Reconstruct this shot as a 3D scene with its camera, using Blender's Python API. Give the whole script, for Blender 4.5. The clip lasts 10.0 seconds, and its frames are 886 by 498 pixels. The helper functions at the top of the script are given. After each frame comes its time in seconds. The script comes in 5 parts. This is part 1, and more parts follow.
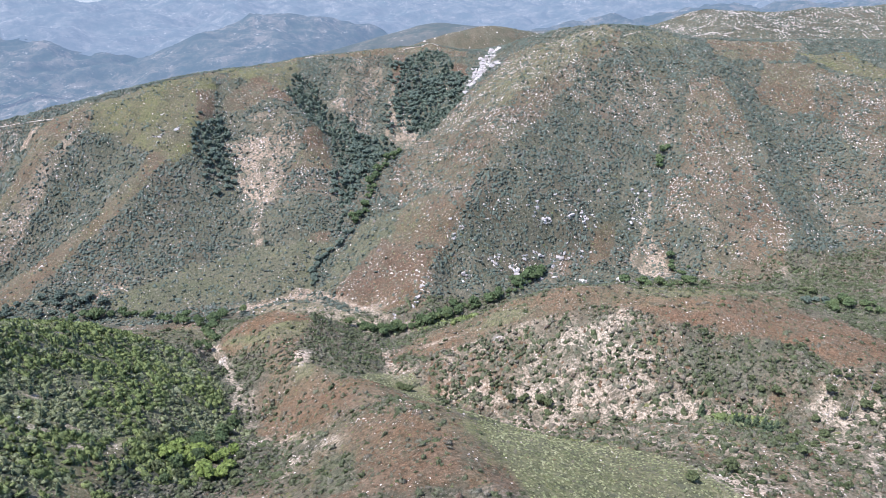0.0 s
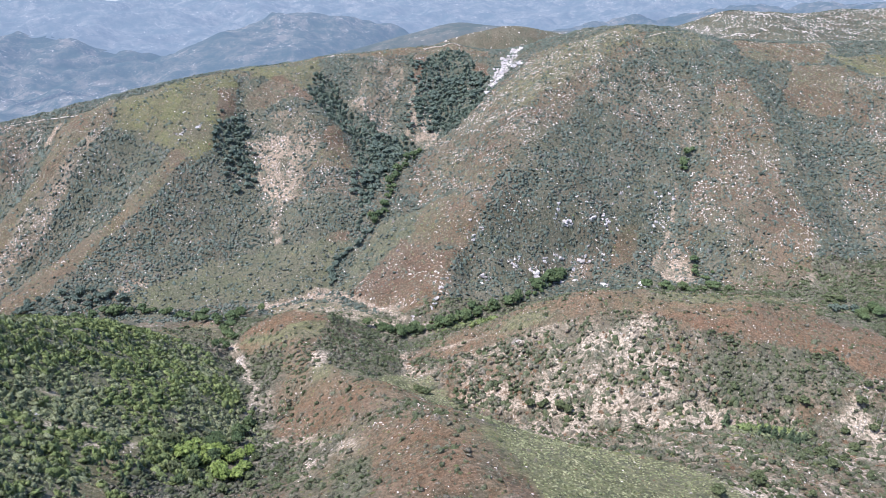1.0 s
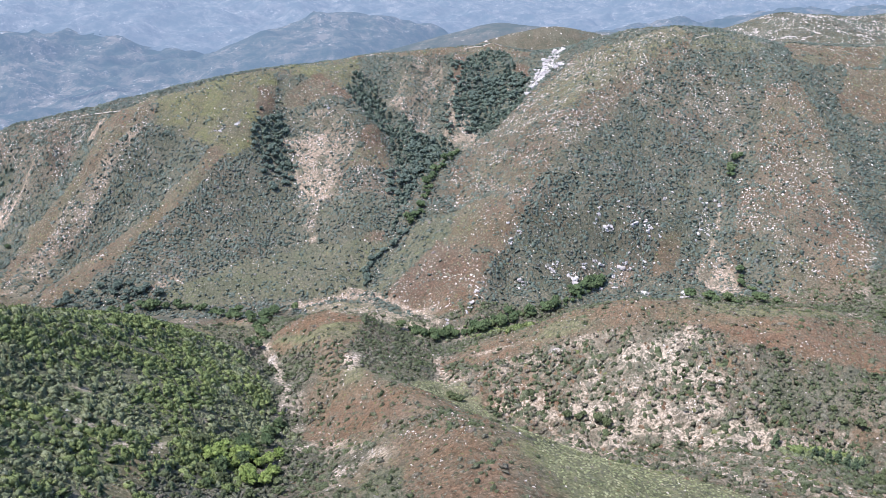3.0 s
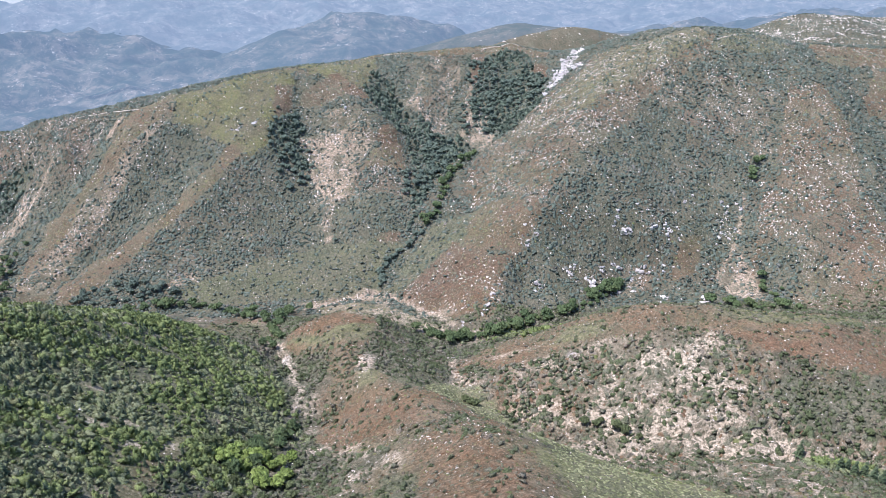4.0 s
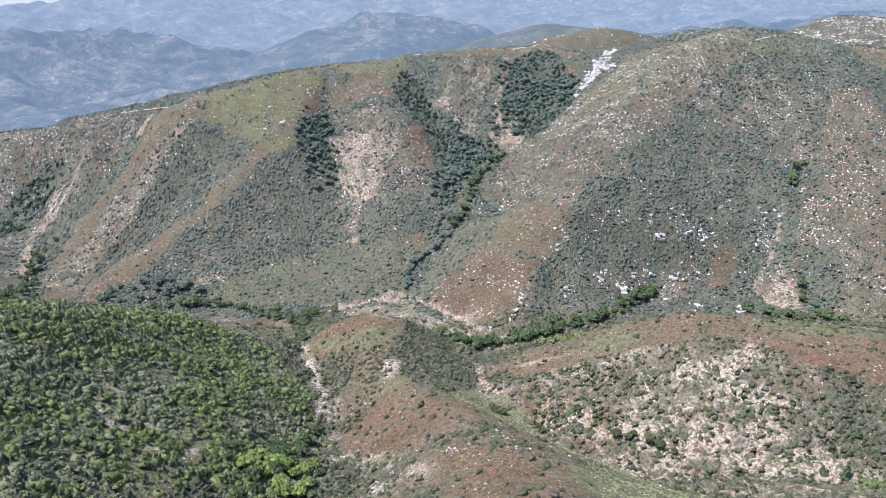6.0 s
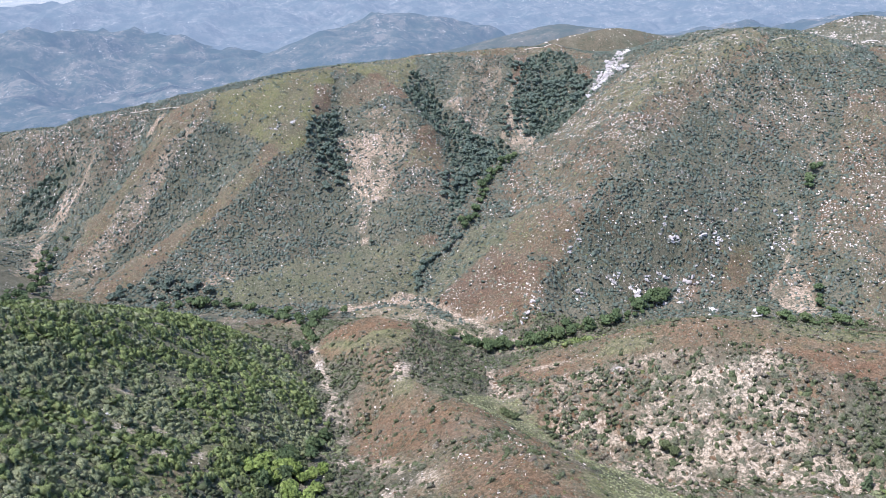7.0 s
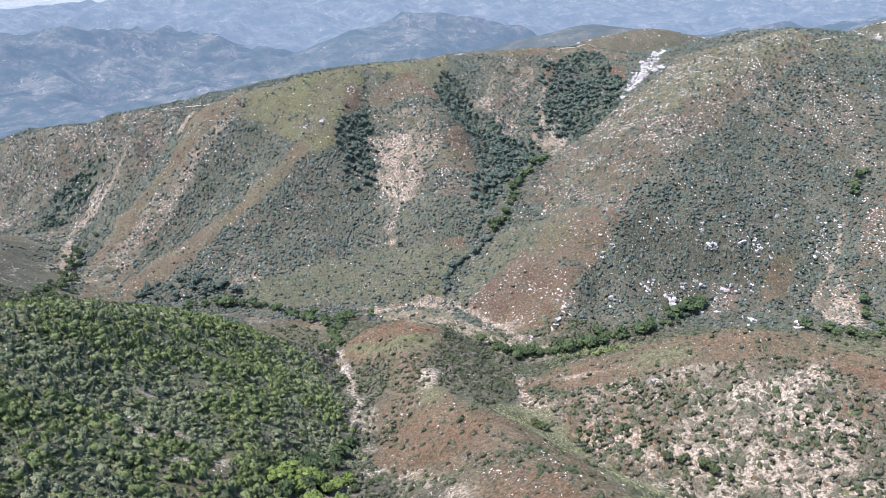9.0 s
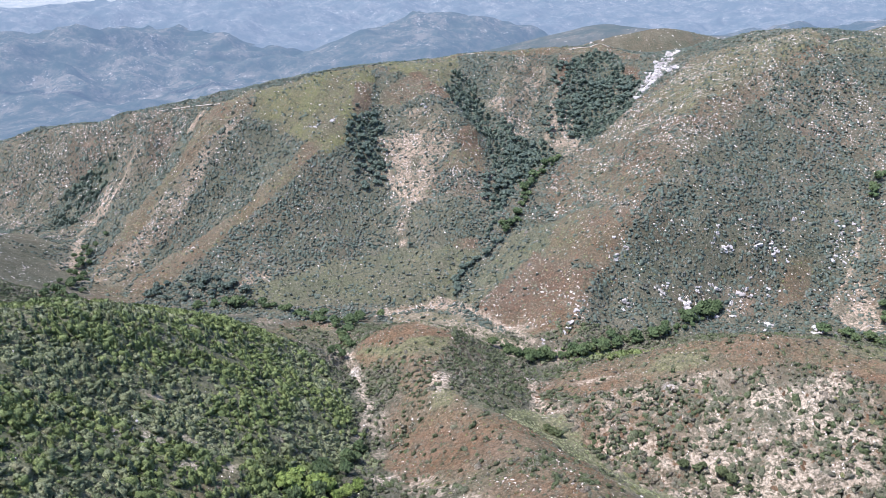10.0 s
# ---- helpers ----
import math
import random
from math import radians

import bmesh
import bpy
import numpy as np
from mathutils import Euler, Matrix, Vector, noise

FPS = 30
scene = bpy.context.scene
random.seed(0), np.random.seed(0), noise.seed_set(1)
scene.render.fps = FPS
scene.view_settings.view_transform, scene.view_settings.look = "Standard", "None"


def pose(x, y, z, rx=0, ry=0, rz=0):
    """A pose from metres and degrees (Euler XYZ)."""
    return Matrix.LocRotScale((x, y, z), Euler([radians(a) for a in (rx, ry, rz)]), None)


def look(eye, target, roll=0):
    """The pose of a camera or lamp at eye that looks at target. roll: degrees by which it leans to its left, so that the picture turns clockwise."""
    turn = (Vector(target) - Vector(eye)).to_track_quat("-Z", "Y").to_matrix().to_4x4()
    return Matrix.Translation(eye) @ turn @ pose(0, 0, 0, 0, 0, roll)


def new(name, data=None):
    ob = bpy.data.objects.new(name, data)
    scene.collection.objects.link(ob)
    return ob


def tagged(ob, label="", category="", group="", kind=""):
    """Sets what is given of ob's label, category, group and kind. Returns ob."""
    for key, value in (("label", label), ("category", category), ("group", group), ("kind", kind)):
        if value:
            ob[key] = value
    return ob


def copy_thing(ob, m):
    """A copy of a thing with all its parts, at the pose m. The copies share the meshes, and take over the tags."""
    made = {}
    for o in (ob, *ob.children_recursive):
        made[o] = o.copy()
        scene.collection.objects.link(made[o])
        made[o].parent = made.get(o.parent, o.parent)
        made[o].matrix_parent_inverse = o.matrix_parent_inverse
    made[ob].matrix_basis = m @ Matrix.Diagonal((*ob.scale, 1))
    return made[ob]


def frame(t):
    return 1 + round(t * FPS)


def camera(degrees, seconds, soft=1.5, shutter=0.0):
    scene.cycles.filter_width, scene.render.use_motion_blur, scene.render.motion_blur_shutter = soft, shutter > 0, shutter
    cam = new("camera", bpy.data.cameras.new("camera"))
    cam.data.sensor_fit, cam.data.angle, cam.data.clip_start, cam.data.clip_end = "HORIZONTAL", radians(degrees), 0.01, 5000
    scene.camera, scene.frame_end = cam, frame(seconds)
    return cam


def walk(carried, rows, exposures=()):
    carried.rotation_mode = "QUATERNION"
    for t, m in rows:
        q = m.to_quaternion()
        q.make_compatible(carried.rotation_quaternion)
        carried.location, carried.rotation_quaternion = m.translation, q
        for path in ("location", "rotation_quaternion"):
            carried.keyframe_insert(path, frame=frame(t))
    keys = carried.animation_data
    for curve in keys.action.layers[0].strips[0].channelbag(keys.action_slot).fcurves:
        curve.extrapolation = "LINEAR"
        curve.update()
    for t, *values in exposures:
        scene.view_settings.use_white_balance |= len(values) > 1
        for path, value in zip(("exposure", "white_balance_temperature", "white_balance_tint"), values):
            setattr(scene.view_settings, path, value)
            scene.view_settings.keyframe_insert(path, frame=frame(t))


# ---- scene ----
cam = camera(66.32, 10.0, 0.55)
# seconds, place, then pitch, heading and lean in degrees
PATH = (
    (0.0, 3.71, -26.48, 298.65, -25.180, -7.489, 0.105),
    (0.5, 3.41, -23.70, 297.89, -25.173, -6.856, 0.071),
    (1.0, 3.12, -20.97, 297.09, -25.161, -5.812, 0.023),
    (1.5, 2.81, -18.27, 296.26, -25.152, -4.603, -0.008),
    (2.0, 2.49, -15.61, 295.41, -25.132, -3.931, -0.021),
    (2.5, 2.15, -12.97, 294.53, -25.103, -3.314, -0.040),
    (4.0, 0.98, -5.17, 291.83, -25.016, -1.287, -0.063),
    (4.5, 0.51, -2.59, 290.91, -24.975, -0.564, -0.059),
    (5.0, 0.00, 0.00, 290.00, -24.935, 0.000, -0.061),
    (5.5, -0.56, 2.60, 289.09, -24.915, 0.569, -0.052),
    (7.0, -2.61, 10.50, 286.42, -24.827, 1.890, 0.040),
    (7.5, -3.44, 13.19, 285.57, -24.790, 2.447, 0.065),
    (8.0, -4.34, 15.93, 284.74, -24.770, 3.001, 0.052),
    (8.5, -5.32, 18.70, 283.94, -24.771, 3.612, 0.043),
    (9.0, -6.40, 21.53, 283.17, -24.779, 4.234, 0.035),
    (9.5, -7.57, 24.41, 282.44, -24.778, 4.680, 0.029),
    (10.0, -8.84, 27.36, 281.75, -24.792, 5.050, 0.012),
)


def flown(x, y, z, pitch, heading, lean):
    return pose(x, y, z) @ pose(0, 0, 0, 0, 0, heading) @ pose(0, 0, 0, 90 + pitch) @ pose(0, 0, 0, 0, 0, -lean)


walk(cam, [(t, flown(*row)) for t, *row in PATH], ((0.0, 0.68, 5830, 21), (10.0, 0.68, 5830, 21)))
# ---- end of path ----

# ---- light ----
SUN_DIR = Vector((-0.42, -0.05, 0.90)).normalized()
world = bpy.data.worlds.new("sky")
scene.world = world
world.use_nodes = True
wn = world.node_tree.nodes
sky = wn.new("ShaderNodeTexSky")
sky.sky_type = "NISHITA"
sky.sun_disc = False
sky.sun_elevation = math.asin(SUN_DIR.z)
sky.sun_rotation = math.atan2(SUN_DIR.x, SUN_DIR.y)
wn["Background"].inputs["Strength"].default_value = 0.15
world.node_tree.links.new(sky.outputs["Color"], wn["Background"].inputs["Color"])
sun = new("sun", bpy.data.lights.new("sun", "SUN"))
sun.data.energy, sun.data.angle, sun.data.color = 4.4, radians(0.53), (1.0, 0.95, 0.87)
sun.matrix_world = look(SUN_DIR * 900, (0, 0, 0))

# ---- landform: crests, spurs and stream beds, as lines of x, y, z ----
CRESTS = {
    "flight_side": ((80, -900, 250), (70, -300, 225), (60, -60, 190), (45, 60, 160), (36, 130, 140)),
    "centre": ((31, 165, 130), (32, 189, 119), (22, 206, 114), (14, 242, 92), (-7, 290, 74), (-26, 312, 65), (-41, 330, 58), (-50, 365, 50), (-55, 390, 48)),
    "knob": ((-88, 405, 40), (-73, 412, 45), (-58, 418, 46), (-37, 412, 44)),
    "shoulder": ((28, 232, 98), (51, 222, 96), (62, 210, 98), (69, 195, 103), (75, 170, 112), (85, 120, 125), (110, 40, 140)),
    "left_fore": ((-330, 100, 190), (-260, 200, 158), (-225, 245, 142), (-205, 270, 130), (-190, 288, 121), (-180, 300, 114), (-167, 325, 99), (-152, 345, 82), (-137, 360, 65), (-116, 362, 51), (-103, 352, 42)),
    "left_back": ((-330, 250, 130), (-300, 330, 90), (-290, 400, 50)),
    "left_bank": ((-420, 380, 90), (-440, 460, 55), (-470, 530, 38), (-540, 600, 25)),
    "knoll": ((21, 380, 25), (50, 395, 30), (85, 405, 36), (111, 390, 57), (134, 380, 71), (148, 372, 76), (181, 365, 77), (211, 355, 78), (240, 345, 78), (295, 345, 63), (332, 335, 56), (380, 325, 44)),
    "mountain": ((198, 950, 140), (222, 925, 152), (257, 925, 165), (295, 930, 174), (324, 930, 179), (371, 900, 181), (398, 880, 182), (435, 850, 173), (457, 850, 167), (533, 890, 162), (635, 890, 159), (697, 880, 159), (760, 870, 157), (950, 800, 150)),
    "mountain_top": ((354, 806, 178), (319, 833, 175), (276, 863, 168)),
    "mountain_spur": ((354, 806, 178), (273, 766, 160), (211, 745, 145), (155, 672, 124), (136, 625, 108), (116, 589, 90), (98, 550, 61), (81, 526, 46), (53, 490, 31), (38, 460, 14)),
    "right_ridge": ((433, 789, 164), (427, 743, 154), (421, 687, 133), (414, 641, 113), (405, 599, 94), (396, 556, 76), (390, 512, 59), (386, 479, 48), (381, 454, 35)),
    "far_right": ((628, 880, 159), (607, 800, 148), (580, 720, 132), (566, 660, 112), (540, 600, 92), (520, 540, 70), (490, 480, 50)),
    "main_sky": ((-780, 900, 0), (-672, 850, 34), (-613, 840, 55), (-577, 835, 61), (-526, 830, 64), (-477, 825, 80), (-438, 822, 87), (-382, 820, 94), (-345, 810, 101), (-326, 810, 106), (-306, 815, 112), (-251, 840, 124), (-190, 880, 132), (-139, 930, 133), (-114, 980, 127), (-67, 985, 135), (-3, 975, 141), (76, 975, 142), (93, 990, 144), (122, 1000, 150), (160, 985, 141), (198, 950, 140)),
    "far_left_rib": ((-412, 800, 86), (-418, 768, 68), (-428, 737, 40), (-443, 711, 15), (-452, 691, -4)),
    "left_rib": ((-337, 787, 100), (-344, 746, 77), (-364, 712, 49), (-386, 680, 21), (-398, 647, 2), (-394, 602, -8), (-377, 551, -9)),
    "low_rib": ((-310, 748, 80), (-324, 721, 62), (-337, 708, 50), (-348, 664, 21), (-360, 616, -2), (-357, 547, -10)),
    "long_rib": ((-207, 735, 80), (-230, 687, 60), (-254, 650, 38), (-280, 626, 23), (-306, 599, 8), (-328, 559, -4)),
    "broad_rib": ((-168, 851, 127), (-173, 780, 101), (-191, 699, 60), (-198, 640, 31), (-198, 590, 10)),
    "slide_rib": ((-98, 809, 101), (-79, 741, 73), (-81, 687, 51), (-82, 638, 32), (-80, 611, 19)),
    "red_rib": ((-93, 880, 128), (-64, 807, 102), (-45, 770, 84), (-50, 730, 69), (-56, 683, 53), (-53, 631, 35), (-44, 605, 21)),
    "rock_rib": ((12, 935, 133), (-3, 850, 106), (-6, 796, 84), (1, 749, 64)),
    "soil_rib": ((70, 946, 135), (55, 880, 114), (49, 825, 91), (47, 775, 69)),
}
BEDS = {
    "creek": ((520, 400, 44), (420, 405, 35), (369, 430, 28), (300, 480, 21), (228, 497, 16), (192, 505, 13), (146, 490, 12), (100, 445, 13), (73, 432, 13), (36, 432, 10), (10, 455, 7), (0, 485, 4), (-47, 530, -4), (-90, 520, -4), (-149, 512, -5), (-230, 515, -6), (-320, 530, -9), (-390, 560, -13), (-420, 600, -14), (-450, 650, -14), (-475, 692, -16), (-540, 715, -22), (-640, 735, -30), (-800, 780, -45)),
    "left_canyon": ((-75, 150, 108), (-84, 200, 88), (-84, 230, 76), (-77, 277, 50), (-77, 311, 39), (-80, 341, 33), (-98, 385, 26), (-122, 411, 22), (-149, 470, 8), (-149, 512, -5)),
    "knoll_ravine": ((14, 410, 10), (20, 350, 29), (24, 323, 36), (45, 300, 38), (69, 292, 32), (97, 270, 36), (125, 267, 39), (150, 265, 41), (180, 257, 44), (215, 250, 50), (260, 237, 58), (330, 205, 73)),
    "steep_gully": ((-47, 530, -4), (-28, 582, 10), (-7, 615, 26), (8, 662, 42), (22, 710, 52), (56, 768, 65), (95, 800, 80), (130, 830, 96), (165, 870, 116), (195, 915, 136)),
    "right_gully": ((228, 497, 16), (249, 512, 21), (271, 545, 35), (289, 572, 53), (317, 610, 75), (347, 645, 95), (371, 685, 116), (391, 730, 139), (411, 768, 157)),
    "far_right_gully": ((468, 765, 149), (469, 729, 133), (465, 673, 109), (464, 627, 90), (458, 581, 71), (450, 534, 53), (436, 488, 38), (412, 436, 31), (369, 430, 28)),
    "far_left_cut": ((-385, 800, 86), (-397, 769, 57), (-410, 733, 28), (-414, 710, 16)),
    "pale_cut": ((-466, 794, 60), (-465, 777, 41), (-471, 752, 18), (-473, 722, -6), (-466, 672, -17)),
    "dark_cut": ((-266, 752, 79), (-278, 715, 48), (-301, 685, 26), (-318, 656, 8), (-339, 623, -9), (-349, 585, -18)),
    "oak_cut": ((-158, 877, 129), (-161, 813, 100), (-157, 769, 78), (-142, 729, 56), (-122, 690, 37), (-107, 643, 17), (-101, 597, 7)),
    "tree_cut": ((-71, 923, 132), (-50, 868, 106), (-27, 820, 81), (-13, 765, 59), (-5, 682, 40)),
    "small_cut": ((35, 945, 132), (30, 873, 101), (21, 808, 74), (23, 759, 61)),
}
FACES = {
    "left_face_near": ((-200, 150, 158), (-165, 170, 143), (-131, 186, 119), (-110, 201, 101)),
    "left_face_mid": ((-190, 220, 136), (-165, 223, 121), (-136, 213, 115), (-127, 222, 101), (-99, 226, 91)),
    "left_face_low": ((-163, 262, 108), (-141, 258, 95), (-124, 268, 86), (-104, 278, 72), (-95, 256, 74)),
    "left_face_end": ((-139, 310, 83), (-98, 316, 54), (-123, 350, 52)),
    "centre_left": ((1, 206, 100), (-22, 227, 84), (-41, 229, 70), (-52, 309, 42), (-63, 363, 42), (-72, 379, 46)),
    "centre_right": ((-28, 336, 53), (-24, 391, 36), (-5, 360, 37)),
    "knoll_face": ((34, 354, 37), (69, 332, 43), (106, 337, 50), (134, 318, 57), (187, 302, 68), (222, 302, 73)),
    "knoll_foot": ((96, 301, 40), (150, 277, 51), (179, 267, 56), (210, 270, 60), (260, 262, 70)),
    "knoll_upper": ((50, 373, 34), (90, 351, 50)),
    "ledge": ((96, 256, 50), (116, 259, 49), (141, 258, 51), (158, 247, 58), (178, 241, 60), (183, 220, 71), (185, 201, 79)),
    "dark_face": ((157, 555, 63), (131, 543, 48), (102, 512, 34), (79, 498, 18)),
    "mid_face": ((300, 790, 168), (268, 724, 142), (229, 656, 100), (210, 600, 80), (197, 548, 56), (180, 528, 24), (170, 512, 13)),
    "west_face": ((37, 620, 36), (82, 643, 61), (98, 724, 82), (150, 800, 116), (185, 880, 126)),
    "ridge_side": ((309, 546, 56), (305, 510, 46), (280, 520, 32)),
    "fan": ((-20, 500, 4), (7, 500, 8), (42, 470, 24), (-117, 562, 0), (-180, 560, 4)),
}
DISTANCE = {
    "behind": ((-800, 1000, -30), (-560, 930, 10), (-350, 1050, 40), (-120, 1180, 70), (100, 1180, 85), (300, 1130, 95), (480, 1080, 105)),
    "white_hill": ((560, 1310, 105), (610, 1290, 128), (640, 1280, 145), (673, 1270, 153), (726, 1240, 154), (761, 1200, 146), (800, 1140, 138)),
    "white_hill_front": ((600, 1160, 130), (655, 1130, 145), (697, 1100, 144)),
    "white_hill_right": ((820, 1270, 138), (879, 1260, 148), (916, 1250, 160), (966, 1240, 169), (1020, 1220, 166), (1150, 1180, 150)),
    "saddle_floor": ((440, 960, 135), (572, 970, 130), (689, 985, 126), (786, 990, 126), (900, 990, 125)),
    "ridge_k": ((-96, 1397, 72), (6, 1410, 91), (75, 1418, 106), (154, 1422, 122), (198, 1416, 128), (251, 1398, 124), (293, 1379, 113), (353, 1355, 114), (423, 1335, 121)),
    "ridge_hump": ((202, 1223, 127), (241, 1227, 136), (269, 1221, 135), (291, 1205, 128)),
    "round_hill": ((24, 1900, 53), (-53, 1929, 72), (-130, 1946, 83), (-208, 1949, 87), (-282, 1929, 82), (-360, 1886, 69), (-418, 1833, 44), (-506, 1759, 13), (-612, 1650, 2), (-677, 1538, -8), (-737, 1397, -13), (-781, 1281, -26), (-835, 1161, -26)),
    "round_spur": ((-356, 1866, 71), (-316, 1752, 51), (-274, 1617, 38)),
    "round_spur_right": ((-212, 1918, 87), (-185, 1790, 67), (-178, 1640, 47)),
    "round_cut": ((-276, 1880, 70), (-243, 1733, 47), (-243, 1622, 31)),
    "round_cut_left": ((-426, 1790, 25), (-383, 1656, 19), (-387, 1553, 11)),
    "valley_behind": ((-461, 2355, -13), (-552, 2181, -19), (-626, 2005, -34), (-720, 1812, -43), (-784, 1620, -45), (-845, 1475, -52), (-907, 1367, -61), (-977, 1267, -61)),
    "left_range": ((-1379, 1841, 49), (-1223, 1948, 45), (-1132, 1945, 27), (-1068, 2037, 27), (-1014, 2175, 30), (-944, 2261, 30), (-851, 2351, 20), (-728, 2371, -1), (-628, 2337, -25)),
    "left_spur": ((-1059, 2019, 26), (-999, 1870, -2), (-954, 1712, -25), (-892, 1494, -53)),
    "left_spur_mid": ((-914, 2219, 28), (-847, 2085, -3), (-796, 1922, -25), (-779, 1777, -40)),
    "left_spur_out": ((-1213, 1931, 41), (-1084, 1740, -3), (-984, 1507, -37)),
    "left_cut": ((-992, 2130, -1), (-918, 1911, -31), (-838, 1649, -47)),
    "left_cut_right": ((-814, 2311, -11), (-757, 2129, -34), (-723, 1929, -42)),
    "left_cut_out": ((-1126, 1936, 18), (-1029, 1738, -16), (-920, 1477, -49)),
    "behind_left": ((-1443, 2282, -40), (-1282, 2433, -52), (-1104, 2628, -49), (-824, 2676, -59)),
    "left_far": ((-1865, 2600, 14), (-1592, 2543, -15), (-1583, 2723, 13), (-1542, 2861, 29), (-1456, 3072, 42), (-1249, 3162, 44), (-994, 3042, 9), (-883, 3076, 6), (-768, 3209, 18), (-589, 3349, 26), (-350, 3080, 15)),
    "left_far_cut": ((-1188, 2809, 3), (-1018, 2769, 7), (-711, 2760, -13)),
    "valley_front": ((-750, 1200, -70), (-500, 1250, -40), (-300, 1320, -20), (-100, 1480, 5), (60, 1720, -15), (300, 1750, -10), (520, 1700, 20)),
    "plain": ((-17, 2407, 7), (323, 2676, 10), (764, 2484, 6), (736, 2225, 42), (722, 3005, -10), (1200, 2300, 60), (1300, 1700, 110)),
    "left_plain": ((-1300, 3400, -70), (-1900, 3400, -85), (-2400, 3400, -85), (-700, 3300, 10)),
    "rim": ((-3000, 4500, -80), (-1500, 4500, -75), (0, 4800, -40), (1500, 4800, 0), (3000, 4500, 0), (3500, 1500, 100), (3000, -2000, 120), (-3000, -2000, 120), (-3000, 1500, -60)),
}


def stations(groups, step):
    """Points along every line, about one step apart."""
    out = []
    for line in groups.values():
        pts = [np.array(p, float) for p in line]
        for a, b in zip(pts, pts[1:]):
            n = max(1, int(np.linalg.norm(b - a) / step))
            out += [a + (b - a) * k / n for k in range(n)]
        out.append(pts[-1])
    return out


def lattice(x, y, seed):
    """Smooth value noise in -1..1 on arrays."""
    xi, yi = np.floor(x).astype(np.int64), np.floor(y).astype(np.int64)
    fx, fy = x - xi, y - yi
    fx, fy = fx * fx * (3 - 2 * fx), fy * fy * (3 - 2 * fy)

    def h(i, j):
        v = (i * 374761393 + j * 668265263 + seed * 1274126177) & 0xFFFFFFFF
        v = ((v ^ (v >> 13)) * 1274126177) & 0xFFFFFFFF
        return ((v ^ (v >> 16)) & 0xFFFF) / 32767.5 - 1
    a, b = h(xi, yi) * (1 - fx) + h(xi + 1, yi) * fx, h(xi, yi + 1) * (1 - fx) + h(xi + 1, yi + 1) * fx
    return a * (1 - fy) + b * fy


def fbm(x, y, size, octaves, seed):
    v, amp, tot = 0, 1.0, 0
    for k in range(octaves):
        v = v + amp * lattice(x / size + 17.3 * k, y / size - 9.1 * k, seed + k)
        tot += amp
        amp, size = amp * 0.5, size * 0.5
    return v / tot


CONTROL = np.array(stations(CRESTS, 22) + stations(BEDS, 22) + stations(FACES, 22) + stations(DISTANCE, 90))
_c, _k = np.unique((CONTROL[:, :2] / 3).round(), axis=0, return_index=True)
CONTROL = CONTROL[np.sort(_k)]


def fit_surface(pts, smooth):
    n = len(pts)
    xy = pts[:, :2] / 100
    r = np.sqrt(((xy[:, None] - xy[None]) ** 2).sum(-1))
    a = np.zeros((n + 3, n + 3))
    a[:n, :n] = -r + smooth * np.eye(n)
    a[:n, n], a[n, :n] = 1, 1
    a[:n, n + 1:], a[n + 1:, :n] = xy, xy.T
    return xy, np.linalg.solve(a, np.concatenate([pts[:, 2], np.zeros(3)]))


CENTRES, WEIGHTS = fit_surface(CONTROL, 0.04)


def smooth_height(x, y):
    out = np.empty(x.size)
    q = np.stack([x.ravel(), y.ravel()], -1) / 100
    n = len(CENTRES)
    for s in range(0, len(q), 4000):
        b = q[s:s + 4000]
        r = np.sqrt((b[:, :1] - CENTRES[:, 0]) ** 2 + (b[:, 1:] - CENTRES[:, 1]) ** 2)
        out[s:s + 4000] = -(r @ WEIGHTS[:n]) + WEIGHTS[n] + b @ WEIGHTS[n + 1:]
    return out.reshape(x.shape)


def spread(lo, hi, step, far, rate):
    """Even steps from lo to hi, widening outside to far."""
    mid = np.arange(lo, hi + step * 0.5, step)
    up, s = [mid[-1]], step
    while up[-1] < far:
        s *= rate
        up.append(up[-1] + s)
    down, s = [mid[0]], step
    while down[-1] > -far:
        s *= rate
        down.append(down[-1] - s)
    return np.concatenate([np.array(down[:0:-1]), mid, np.array(up[1:])])


GX = spread(-520, 560, 3.7, 5600, 1.06)
_y = [-5600.0]
while _y[-1] < 5600:
    v = _y[-1]
    _y.append(v + (3.0 if 150 < v < 620 else 4.5 if 620 <= v < 1010 else max(4.5, 0.06 * min(abs(v - 150), abs(v - 900)))))
GY = np.array(_y)
gx, gy = np.meshgrid(GX, GY)
relief = smooth_height(gx, gy)
near = np.clip((1500 - gy) / 500, 0, 1) * np.clip((900 - np.abs(gx)) / 300, 0, 1)
relief += near * (3.6 * fbm(gx, gy, 55, 3, 11) + 2.0 * fbm(gx, gy, 15, 3, 31)) + (1 - near) * 26 * fbm(gx, gy, 240, 5, 51)
